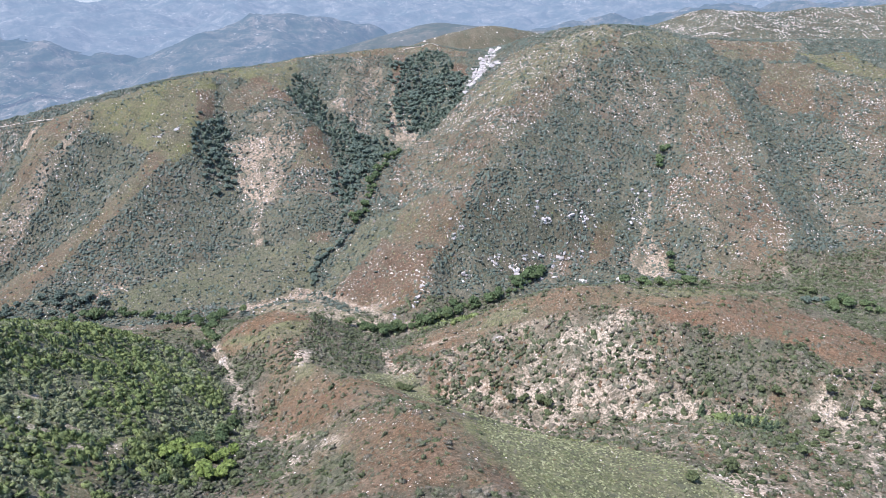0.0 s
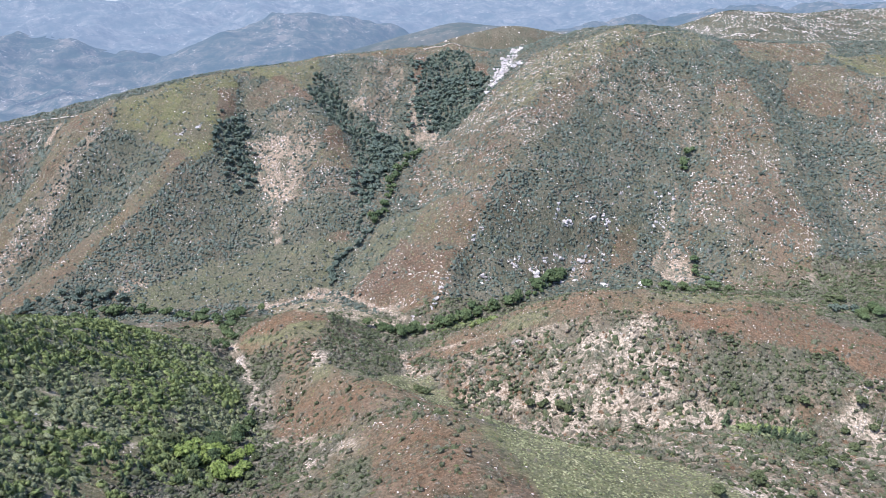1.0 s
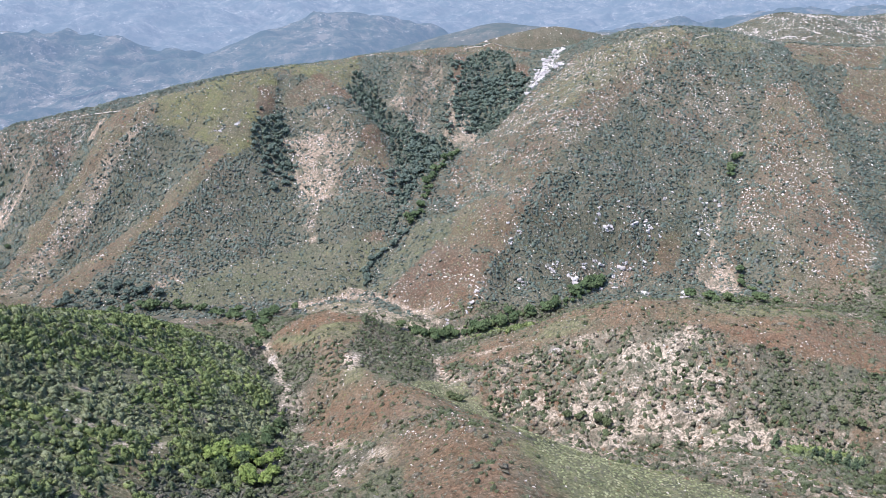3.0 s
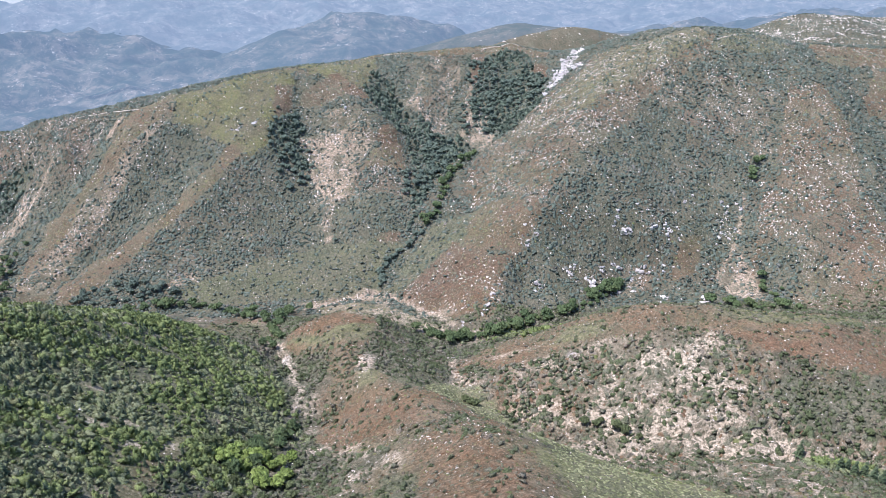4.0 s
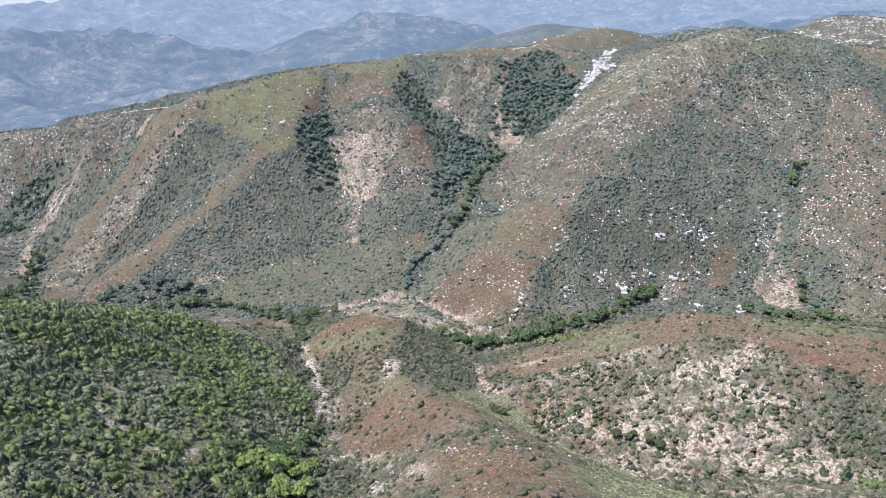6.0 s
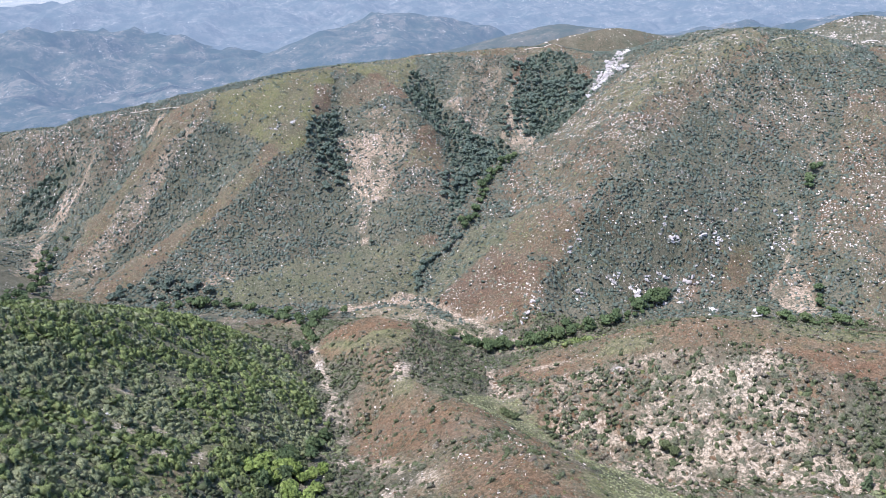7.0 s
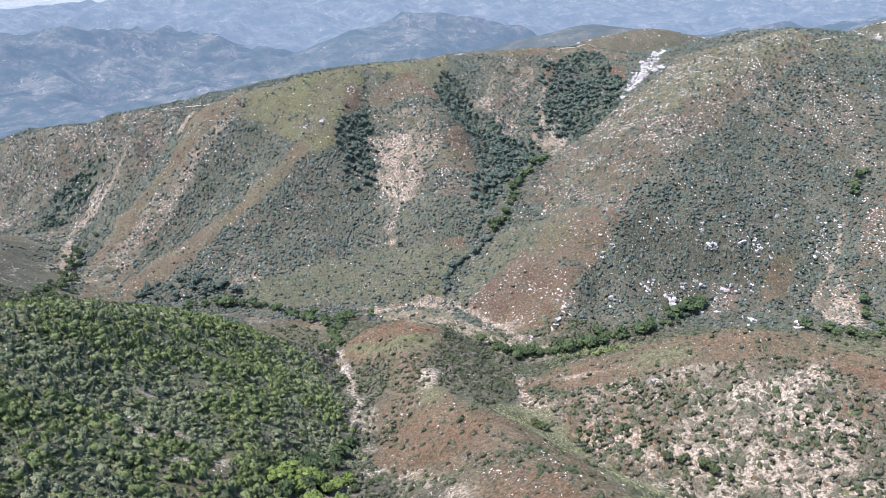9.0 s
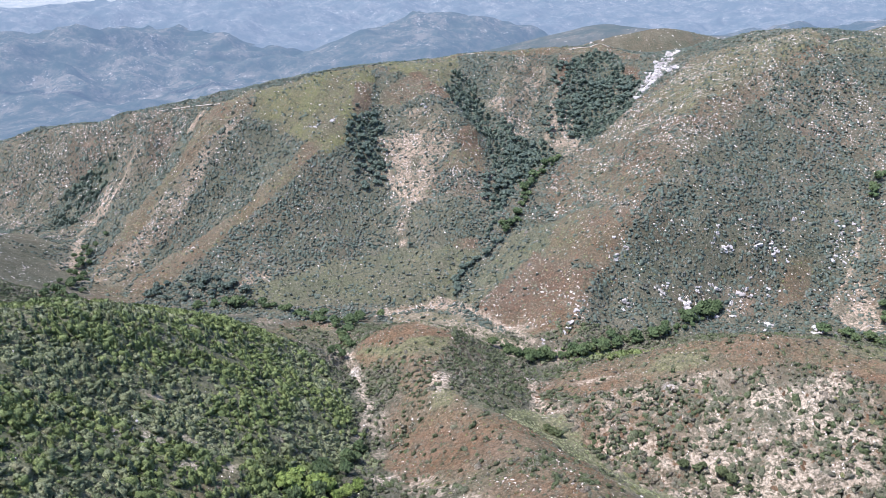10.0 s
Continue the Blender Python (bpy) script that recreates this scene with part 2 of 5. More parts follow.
# cut banks and small cliffs: the ends of the edge, the drop and how far it dies out below
SCARPS = ((-106, 256, -88, 267, 4.0, 16), (120, 290, 150, 283, 5.0, 12), (150, 283, 190, 272, 6.0, 12), (-104, 388, -92, 376, 6.0, 10), (-66, 530, -30, 531, 4.0, 16), (20, 335, 60, 312, 3.0, 14), (40, 330, 50, 318, 2.0, 8), (100, 246, 150, 240, 2.5, 14))
for x0, y0, x1, y1, drop, fade in SCARPS:
    run = math.hypot(x1 - x0, y1 - y0)
    ux, uy = (x1 - x0) / run, (y1 - y0) / run
    s_, d_ = (gx - x0) * ux + (gy - y0) * uy, (gx - x0) * uy - (gy - y0) * ux
    d_ = d_ + 1.5 * fbm(gx, gy, 8, 2, 97)
    hold = np.clip((s_ + 6) / 6, 0, 1) * np.clip((run + 6 - s_) / 6, 0, 1)
    relief -= drop * hold * np.clip((d_ + 1.2) / 2.4, 0, 1) * np.exp(-np.clip(d_, 0, None) / fade)
GROUND = relief


def height(x, y):
    """The ground's height at arrays x, y."""
    i = np.clip(np.searchsorted(GX, x) - 1, 0, len(GX) - 2)
    j = np.clip(np.searchsorted(GY, y) - 1, 0, len(GY) - 2)
    u, v = (x - GX[i]) / (GX[i + 1] - GX[i]), (y - GY[j]) / (GY[j + 1] - GY[j])
    g = GROUND
    return (g[j, i] * (1 - u) + g[j, i + 1] * u) * (1 - v) + (g[j + 1, i] * (1 - u) + g[j + 1, i + 1] * u) * v


def sheet(name, xs, ys, zz, material):
    ny, nx = zz.shape
    X, Y = np.meshgrid(xs, ys)
    co = np.stack([X, Y, zz], -1).reshape(-1, 3)
    a = (np.arange(ny - 1)[:, None] * nx + np.arange(nx - 1)[None]).ravel()
    f = np.stack([a, a + 1, a + nx + 1, a + nx], -1)
    return raw_mesh(name, co, f, material)


def raw_mesh(name, co, faces, material, smooth=True):
    me = bpy.data.meshes.new(name)
    k = faces.shape[1]
    me.vertices.add(len(co))
    me.vertices.foreach_set("co", co.astype(np.float32).ravel())
    me.loops.add(faces.size)
    me.loops.foreach_set("vertex_index", faces.astype(np.int32).ravel())
    me.polygons.add(len(faces))
    me.polygons.foreach_set("loop_start", np.arange(0, faces.size, k, dtype=np.int32))
    me.polygons.foreach_set("use_smooth", np.full(len(faces), smooth))
    me.update(calc_edges=True)
    me.materials.append(material)
    return new(name, me)


# ---- surfaces ----
def nodes_of(name):
    m = bpy.data.materials.new(name)
    m.use_nodes = True
    t = m.node_tree
    return m, t, t.nodes["Principled BSDF"]


def link(t, a, b):
    t.links.new(a, b)


def noise_node(t, scale, detail=4.0, rough=0.6):
    n = t.nodes.new("ShaderNodeTexNoise")
    n.inputs["Scale"].default_value, n.inputs["Detail"].default_value, n.inputs["Roughness"].default_value = scale, detail, rough
    g = t.nodes.new("ShaderNodeNewGeometry")
    link(t, g.outputs["Position"], n.inputs["Vector"])
    return n.outputs["Fac"]


def ramp(t, fac, stops):
    r = t.nodes.new("ShaderNodeValToRGB")
    e = r.color_ramp.elements
    while len(e) < len(stops):
        e.new(0.5)
    for k, (p, c) in enumerate(stops):
        e[k].position, e[k].color = p, (*c, 1)
    link(t, fac, r.inputs["Fac"])
    return r.outputs["Color"]


def mix(t, fac, a, b, kind="MIX"):
    m = t.nodes.new("ShaderNodeMix")
    m.data_type, m.blend_type = "RGBA", kind
    for s, v in ((m.inputs[0], fac), (m.inputs[6], a), (m.inputs[7], b)):
        if hasattr(v, "is_linked"):
            link(t, v, s)
        else:
            s.default_value = v if isinstance(v, float) else (*v, 1)
    return m.outputs[2]


def math_node(t, op, a, b):
    m = t.nodes.new("ShaderNodeMath")
    m.operation, m.use_clamp = op, True
    for s, v in zip(m.inputs, (a, b)):
        if hasattr(v, "is_linked"):
            link(t, v, s)
        else:
            s.default_value = v
    return m.outputs[0]


def bump(t, b, fac, strength, distance):
    n = t.nodes.new("ShaderNodeBump")
    n.inputs["Strength"].default_value, n.inputs["Distance"].default_value = strength, distance
    link(t, fac, n.inputs["Height"])
    link(t, n.outputs["Normal"], b.inputs["Normal"])


def attr(t, name):
    a = t.nodes.new("ShaderNodeAttribute")
    a.attribute_name = name
    return a.outputs["Fac"]


def leaf_material(name, stops, fine=0.95, random_of="island", rough=0.7, soft=False):
    """Foliage: a tint for each plant, mottled leaf by leaf; soft lifts the darks as haze does."""
    m, t, b = nodes_of(name)
    if random_of == "island":
        r = t.nodes.new("ShaderNodeNewGeometry").outputs["Random Per Island"]
    else:
        r = t.nodes.new("ShaderNodeObjectInfo").outputs["Random"]
    drift = ramp(t, noise_node(t, 0.075, 4.0, 0.65), ((0.32, (0, 0, 0)), (0.68, (1, 1, 1))))
    tint = ramp(t, mix(t, 0.5, r, drift), stops)
    mott = noise_node(t, fine, 6.0, 0.82)
    dark = ramp(t, mott, ((0.34, (0.60, 0.61, 0.60)), (0.66, (1.45, 1.45, 1.42))) if soft else ((0.38, (0.45, 0.47, 0.45)), (0.62, (1.60, 1.60, 1.55))))
    link(t, mix(t, 1.0, tint, dark, "MULTIPLY"), b.inputs["Base Color"])
    b.inputs["Roughness"].default_value = rough
    b.inputs["Specular IOR Level"].default_value = 0.25
    bump(t, b, mott, 0.6 if soft else 1.0, 0.7 if soft else 1.0)
    return m


def earth_material():
    """Soil, litter and low growth, by the cover that stands on it and how far off it is."""
    m, t, b = nodes_of("hill_earth")
    fine, mid, big = noise_node(t, 0.75, 7.0, 0.78), noise_node(t, 0.16, 5.0, 0.6), noise_node(t, 0.03, 3.0)
    base = mix(t, ramp(t, mid, ((0.35, (0, 0, 0)), (0.65, (1, 1, 1)))), (0.048, 0.052, 0.032), (0.120, 0.100, 0.068))
    base = mix(t, ramp(t, fine, ((0.55, (0, 0, 0)), (0.66, (1, 1, 1)))), base, (0.38, 0.33, 0.27))
    red = mix(t, ramp(t, fine, ((0.40, (0, 0, 0)), (0.64, (1, 1, 1)))), (0.070, 0.039, 0.021), (0.232, 0.136, 0.076))
    # far red scrub is duller and bluer, with haze put into its colour
    far_tint = mix(t, ramp(t, fine, ((0.40, (0, 0, 0)), (0.64, (1, 1, 1)))), (0.044, 0.028, 0.019), (0.148, 0.094, 0.064))
    red = mix(t, attr(t, "far_tint"), red, far_tint)
    grass = mix(t, ramp(t, fine, ((0.39, (0, 0, 0)), (0.63, (1, 1, 1)))), (0.055, 0.066, 0.022), (0.165, 0.162, 0.076))
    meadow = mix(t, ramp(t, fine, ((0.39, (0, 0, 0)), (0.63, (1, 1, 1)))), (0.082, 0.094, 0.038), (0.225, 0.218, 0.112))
    grass = mix(t, attr(t, "far_tint"), meadow, grass)
    sage = mix(t, ramp(t, fine, ((0.39, (0, 0, 0)), (0.63, (1, 1, 1)))), (0.042, 0.053, 0.029), (0.140, 0.146, 0.094))
    soil = mix(t, ramp(t, fine, ((0.30, (0, 0, 0)), (0.66, (1, 1, 1)))), (0.26, 0.20, 0.135), (0.60, 0.51, 0.39))
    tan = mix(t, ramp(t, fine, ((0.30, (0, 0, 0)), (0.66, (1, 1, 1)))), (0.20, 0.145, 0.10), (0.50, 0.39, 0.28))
    soil = mix(t, attr(t, "far_tint"), soil, tan)
    pale = mix(t, ramp(t, fine, ((0.30, (0, 0, 0)), (0.62, (1, 1, 1)))), (0.28, 0.26, 0.24), (0.58, 0.56, 0.53))
    breakup = ramp(t, mid, ((0.30, (0.25, 0.25, 0.25)), (0.60, (1, 1, 1))))
    litter = mix(t, ramp(t, fine, ((0.42, (0, 0, 0)), (0.64, (1, 1, 1)))), (0.046, 0.056, 0.038), (0.104, 0.108, 0.078))
    colour = mix(t, attr(t, "dense"), base, litter)
    colour = mix(t, math_node(t, "MULTIPLY", attr(t, "sage"), breakup), colour, sage)
    colour = mix(t, math_node(t, "MULTIPLY", attr(t, "red"), breakup), colour, red)
    colour = mix(t, math_node(t, "MULTIPLY", attr(t, "grass"), breakup), colour, grass)
    gaps = ramp(t, noise_node(t, 0.55, 6.0, 0.72), ((0.42, (0.0, 0.0, 0.0)), (0.60, (1, 1, 1))))
    colour = mix(t, math_node(t, "MULTIPLY", attr(t, "soil"), gaps), colour, soil)
    colour = mix(t, math_node(t, "MULTIPLY", attr(t, "pale"), gaps), colour, pale)
    colour = mix(t, ramp(t, big, ((0.35, (0, 0, 0)), (0.7, (0.22, 0.22, 0.22)))), colour, (0.17, 0.14, 0.105))
    tufts = ramp(t, noise_node(t, 0.42, 8.0, 0.85), ((0.40, (0.42, 0.46, 0.42)), (0.52, (1, 1, 1))))
    keep = math_node(t, "MAXIMUM", attr(t, "pale"), math_node(t, "MULTIPLY", attr(t, "soil"), 0.8))
    colour = mix(t, 1.0, colour, mix(t, keep, tufts, (1.0, 1.0, 1.0)), "MULTIPLY")
    link(t, mix(t, 1.0, colour, (1.22, 1.22, 1.22), "MULTIPLY"), b.inputs["Base Color"])
    b.inputs["Roughness"].default_value = 0.95
    b.inputs["Specular IOR Level"].default_value = 0.1
    bump(t, b, fine, 1.0, 0.7)
    return m


def rock_material(name, lo, hi, of_object=False):
    m, t, b = nodes_of(name)
    if of_object:
        r = t.nodes.new("ShaderNodeObjectInfo").outputs["Random"]
    else:
        r = t.nodes.new("ShaderNodeNewGeometry").outputs["Random Per Island"]
    tint = ramp(t, r, ((0.0, lo), (1.0, hi)))
    grain = noise_node(t, 1.4, 6.0, 0.7)
    link(t, mix(t, 1.0, tint, ramp(t, grain, ((0.3, (0.62, 0.60, 0.58)), (0.62, (1.08, 1.08, 1.08)))), "MULTIPLY"), b.inputs["Base Color"])
    b.inputs["Roughness"].default_value = 0.9
    bump(t, b, grain, 0.7, 0.3)
    return m


def bark_material(name, a, c):
    m, t, b = nodes_of(name)
    link(t, mix(t, noise_node(t, 5.0, 5.0), a, c), b.inputs["Base Color"])
    b.inputs["Roughness"].default_value = 0.95
    return m


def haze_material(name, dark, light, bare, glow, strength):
    """Far brush hills, the backdrop; haze of kilometres of air is put in as colour and glow."""
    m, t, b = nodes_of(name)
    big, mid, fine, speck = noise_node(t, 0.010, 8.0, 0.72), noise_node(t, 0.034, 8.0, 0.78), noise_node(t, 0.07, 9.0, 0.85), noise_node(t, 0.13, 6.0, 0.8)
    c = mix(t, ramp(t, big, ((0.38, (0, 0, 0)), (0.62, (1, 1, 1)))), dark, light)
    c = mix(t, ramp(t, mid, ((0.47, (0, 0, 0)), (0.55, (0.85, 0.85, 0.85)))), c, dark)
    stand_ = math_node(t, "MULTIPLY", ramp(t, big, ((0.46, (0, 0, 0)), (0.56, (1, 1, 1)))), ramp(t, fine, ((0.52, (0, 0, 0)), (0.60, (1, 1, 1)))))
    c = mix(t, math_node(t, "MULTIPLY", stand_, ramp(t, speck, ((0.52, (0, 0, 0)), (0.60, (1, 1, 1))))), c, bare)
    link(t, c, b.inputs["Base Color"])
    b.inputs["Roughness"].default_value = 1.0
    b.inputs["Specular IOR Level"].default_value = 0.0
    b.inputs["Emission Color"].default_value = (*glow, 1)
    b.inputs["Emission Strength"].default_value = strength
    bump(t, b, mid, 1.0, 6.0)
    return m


EARTH = earth_material()
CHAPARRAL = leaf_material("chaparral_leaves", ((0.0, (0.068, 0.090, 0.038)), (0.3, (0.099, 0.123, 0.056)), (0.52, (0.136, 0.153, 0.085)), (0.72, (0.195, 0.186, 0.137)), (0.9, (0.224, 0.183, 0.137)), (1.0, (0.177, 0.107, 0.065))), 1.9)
# far shrubs: bluer leaves and softer darks, the haze put into the colour
HAZED_CHAPARRAL = leaf_material("hazed_chaparral_leaves", ((0.0, (0.066, 0.091, 0.067)), (0.35, (0.086, 0.113, 0.086)), (0.7, (0.115, 0.136, 0.106)), (0.9, (0.155, 0.155, 0.133)), (1.0, (0.179, 0.146, 0.131))), soft=True)
SHOULDER_LEAF = leaf_material("shoulder_scrub_leaves", ((0.0, (0.174, 0.198, 0.085)), (0.5, (0.268, 0.283, 0.143)), (0.85, (0.369, 0.361, 0.213)), (1.0, (0.405, 0.339, 0.238))))
FRESH = leaf_material("green_brush_leaves", ((0.0, (0.110, 0.131, 0.061)), (0.3, (0.166, 0.182, 0.086)), (0.6, (0.220, 0.229, 0.116)), (0.85, (0.282, 0.273, 0.162)), (1.0, (0.337, 0.297, 0.226))), 2.0)
DEEP_LEAF = leaf_material("dark_green_brush_leaves", ((0.0, (0.118, 0.161, 0.056)), (0.5, (0.183, 0.231, 0.081)), (1.0, (0.285, 0.326, 0.123))), 2.0)
ASH_LEAF = leaf_material("grey_green_brush_leaves", ((0.0, (0.163, 0.200, 0.097)), (0.5, (0.225, 0.253, 0.130)), (0.8, (0.279, 0.299, 0.170)), (1.0, (0.341, 0.326, 0.215))), 2.0)
SAGE_LEAF = leaf_material("sagebrush_leaves", ((0.0, (0.078, 0.090, 0.051)), (0.4, (0.127, 0.135, 0.084)), (0.7, (0.195, 0.180, 0.130)), (1.0, (0.236, 0.191, 0.149))), 1.9)
RED_LEAF = leaf_material("dry_buckwheat", ((0.0, (0.110, 0.067, 0.037)), (0.4, (0.173, 0.104, 0.059)), (0.7, (0.220, 0.153, 0.092)), (1.0, (0.149, 0.137, 0.073))), 1.9)
GRASS_LEAF = leaf_material("yellow_green_tufts", ((0.0, (0.105, 0.125, 0.040)), (0.6, (0.165, 0.175, 0.070)), (1.0, (0.235, 0.212, 0.110))), 1.9)
CREEK_LEAF = leaf_material("creekside_leaves", ((0.0, (0.057, 0.090, 0.038)), (0.6, (0.088, 0.125, 0.052)), (1.0, (0.141, 0.176, 0.072))), 0.95, "object")
BRIGHT_LEAF = leaf_material("sunlit_yellow_green_leaves", ((0.0, (0.151, 0.213, 0.050)), (1.0, (0.230, 0.287, 0.080))), 0.95, "object")
LIVE_OAK_LEAF = leaf_material("live_oak_leaves", ((0.0, (0.072, 0.092, 0.040)), (1.0, (0.117, 0.139, 0.063))), 0.95, "object")
# far trees: leaf colour lightened and blued in place of haze
HAZED_OAK_LEAF = leaf_material("hazed_oak_leaves", ((0.0, (0.080, 0.112, 0.088)), (1.0, (0.130, 0.165, 0.122))), 0.95, "object")
PINE_LEAF = leaf_material("conifer_needles", ((0.0, (0.051, 0.079, 0.040)), (1.0, (0.098, 0.131, 0.066))), 0.95, "object")
FOREST_LEAF = leaf_material("ravine_oak_leaves", ((0.0, (0.066, 0.094, 0.068)), (0.6, (0.096, 0.127, 0.089)), (1.0, (0.138, 0.168, 0.113))), soft=True)
CONIFER_LEAF = leaf_material("small_conifer_needles", ((0.0, (0.090, 0.123, 0.042)), (0.6, (0.143, 0.180, 0.060)), (1.0, (0.210, 0.240, 0.090))), 2.0)
STONE = rock_material("granite_rubble", (0.42, 0.37, 0.31), (0.78, 0.72, 0.64))
BOULDER = rock_material("granite_boulder", (0.40, 0.37, 0.34), (0.64, 0.61, 0.57), True)
BARK = bark_material("bark", (0.07, 0.055, 0.042), (0.17, 0.14, 0.11))
DEADWOOD = bark_material("dead_wood", (0.20, 0.18, 0.16), (0.42, 0.39, 0.35))
# the hazy distance: bluish base colours, and blue emission for the air between
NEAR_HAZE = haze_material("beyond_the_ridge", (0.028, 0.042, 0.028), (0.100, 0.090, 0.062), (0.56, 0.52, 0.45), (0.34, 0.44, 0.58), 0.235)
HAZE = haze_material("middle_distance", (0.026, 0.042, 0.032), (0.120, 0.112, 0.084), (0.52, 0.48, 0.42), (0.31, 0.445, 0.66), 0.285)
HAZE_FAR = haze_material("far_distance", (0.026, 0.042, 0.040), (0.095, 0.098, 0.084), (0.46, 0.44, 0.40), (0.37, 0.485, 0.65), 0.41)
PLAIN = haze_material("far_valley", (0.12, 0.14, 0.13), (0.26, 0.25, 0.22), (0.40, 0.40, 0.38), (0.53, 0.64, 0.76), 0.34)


# ---- what grows and lies where: patches of x, y, half width, half depth ----
RED = ((241, 320, 50, 10), (195, 328, 40, 10), (152, 338, 36, 9), (285, 318, 36, 14), (100, 340, 60, 8), (45, 330, 18, 14), (150, 230, 40, 8), (240, 300, 50, 12), (345, 520, 34, 40), (45, 499, 26, 26), (-54, 410, 16, 7), (-5, 216, 24, 34), (-24, 275, 22, 20), (-53, 321, 9, 28), (171, 345, 40, 12), (220, 322, 30, 14), (51, 379, 14, 10), (271, 512, 14, 15), (23, 188, 12, 27), (307, 288, 36, 40))
RED += ((5, 195, 30, 20),)
GRASS = ((88, 205, 22, 40), (66, 238, 22, 16), (40, 262, 14, 14), (-108, 200, 5, 30), (-184, 286, 16, 7), (-206, 262, 14, 8), (-145, 440, 24, 22), (60, 252, 22, 14), (35, 282, 18, 14), (85, 215, 18, 22), (15, 300, 14, 12), (-54, 388, 21, 7), (-26, 306, 22, 6), (46, 190, 16, 12), (45, 218, 16, 10), (-164, 312, 14, 9), (56, 189, 22, 17), (-128, 508, 50, 9), (10, 262, 12, 12), (75, 150, 30, 40))
GRASS += ((-118, 205, 9, 15), (110, 392, 30, 6), (190, 362, 40, 5))
SAGE = ((72, 180, 18, 24), (-16, 250, 6, 8), (38, 463, 14, 8), (-87, 392, 14, 10), (20, 270, 16, 14), (60, 240, 25, 10), (-30, 235, 8, 10))
SOIL = ((132, 288, 20, 10), (150, 275, 24, 8), (168, 274, 14, 6), (268, 503, 12, 7), (-109, 222, 3, 5), (-137, 214, 5, 2), (-128, 219, 4, 2), (-169, 318, 7, 3), (-145, 312, 5, 2), (93, 351, 4, 3), (-138, 221, 6, 3), (-130, 231, 7, 2), (-118, 214, 5, 4), (-150, 250, 5, 2), (-150, 318, 7, 4), (-102, 394, 4, 7), (-88, 356, 2, 12), (-160, 222, 5, 4), (-148, 214, 6, 3), (-112, 240, 8, 3))
SOIL += ((20, 345, 8, 14), (60, 292, 16, 5), (170, 236, 24, 4), (70, 312, 19, 6), (-112, 694, 12, 42), (-46, 515, 20, 7), (-89, 508, 18, 6), (2, 472, 20, 7), (-30, 500, 16, 8), (-75, 328, 1.4, 18), (-449, 712, 7, 36), (181, 263, 15, 9), (-37, 244, 8, 10), (66, 814, 9, 40), (-15, 212, 7, 12), (-40, 340, 6, 18), (105, 258, 26, 6), (240, 222, 12, 8), (-424, 595, 7, 28), (-390, 556, 18, 6))
SOIL += ((-56, 258, 7, 9), (55, 378, 20, 5))
CLIFF = ((205, 942, 9, 10), (194, 925, 10, 12), (185, 908, 10, 12), (176, 892, 10, 12), (167, 878, 9, 10), (158, 862, 7, 10), (150, 848, 5, 8), (198, 896, 8, 8))
PALE = CLIFF + ( (-97, 379, 4, 9), (-48, 527, 12, 3), (90, 352, 4, 3), (15, 398, 6, 5))
CRAG = ((-99, 262, 6, 1.6), (150, 281, 24, 6), (120, 292, 18, 6), (179, 270, 12, 5), (60, 318, 10, 5), (-40, 340, 4, 14))
DENSE = ((225, 292, 40, 12), (182, 287, 18, 7), (250, 286, 34, 12), (150, 500, 30, 12), (190, 297, 17, 12), (75, 477, 19, 21), (380, 540, 24, 40), (398, 499, 30, 45), (228, 286, 26, 16), (-75, 345, 10, 24), (-70, 375, 10, 8))
ROCKY = ((108, 575, 9, 40), (70, 510, 8, 30), (160, 700, 40, 50), (240, 850, 60, 40), (300, 900, 50, 16), (137, 654, 27, 70), (211, 788, 48, 62), (198, 552, 27, 12), (142, 510, 26, 12), (189, 525, 24, 12), (336, 534, 19, 48), (275, 565, 6, 20), (188, 890, 22, 40), (-216, 763, 18, 17), (-41, 335, 6, 22), (6, 233, 20, 19), (86, 543, 12, 20), (-301, 731, 36, 31), (179, 361, 14, 7), (141, 360, 18, 5))
ROCKY += ((152, 327, 26, 12), (61, 855, 11, 54), (320, 652, 19, 47), (-468, 745, 32, 28), (574, 719, 27, 46), (553, 622, 14, 50), (385, 509, 20, 40), (327, 478, 17, 22), (-411, 770, 28, 19))
BRIGHT = ((-385, 790, 12, 16), (-400, 775, 6, 12), (-325, 715, 10, 8), (560, 1200, 60, 60), (690, 1230, 60, 30), (760, 1160, 30, 50), (950, 1230, 70, 24), (620, 1130, 60, 14), (-147, 217, 7, 8), (-160, 290, 10, 6))


def patch(spots, x, y, seed, edge=0.9):
    """How much of a cover lies at x, y: 1 inside its patches, with ragged edges."""
    out = np.zeros(np.shape(x))
    rag = fbm(x, y, 16, 4, seed)
    for cx, cy, rx, ry in spots:
        d = ((x - cx) / rx) ** 2 + ((y - cy) / ry) ** 2
        out = np.maximum(out, np.clip((1.25 - d) * 0.9 + edge * rag, 0, 1))
    return out


dzdy, dzdx = np.gradient(GROUND, GY, GX)


def sample(g, x, y):
    i = np.clip(np.searchsorted(GX, x) - 1, 0, len(GX) - 2)
    j = np.clip(np.searchsorted(GY, y) - 1, 0, len(GY) - 2)
    return g[j, i]


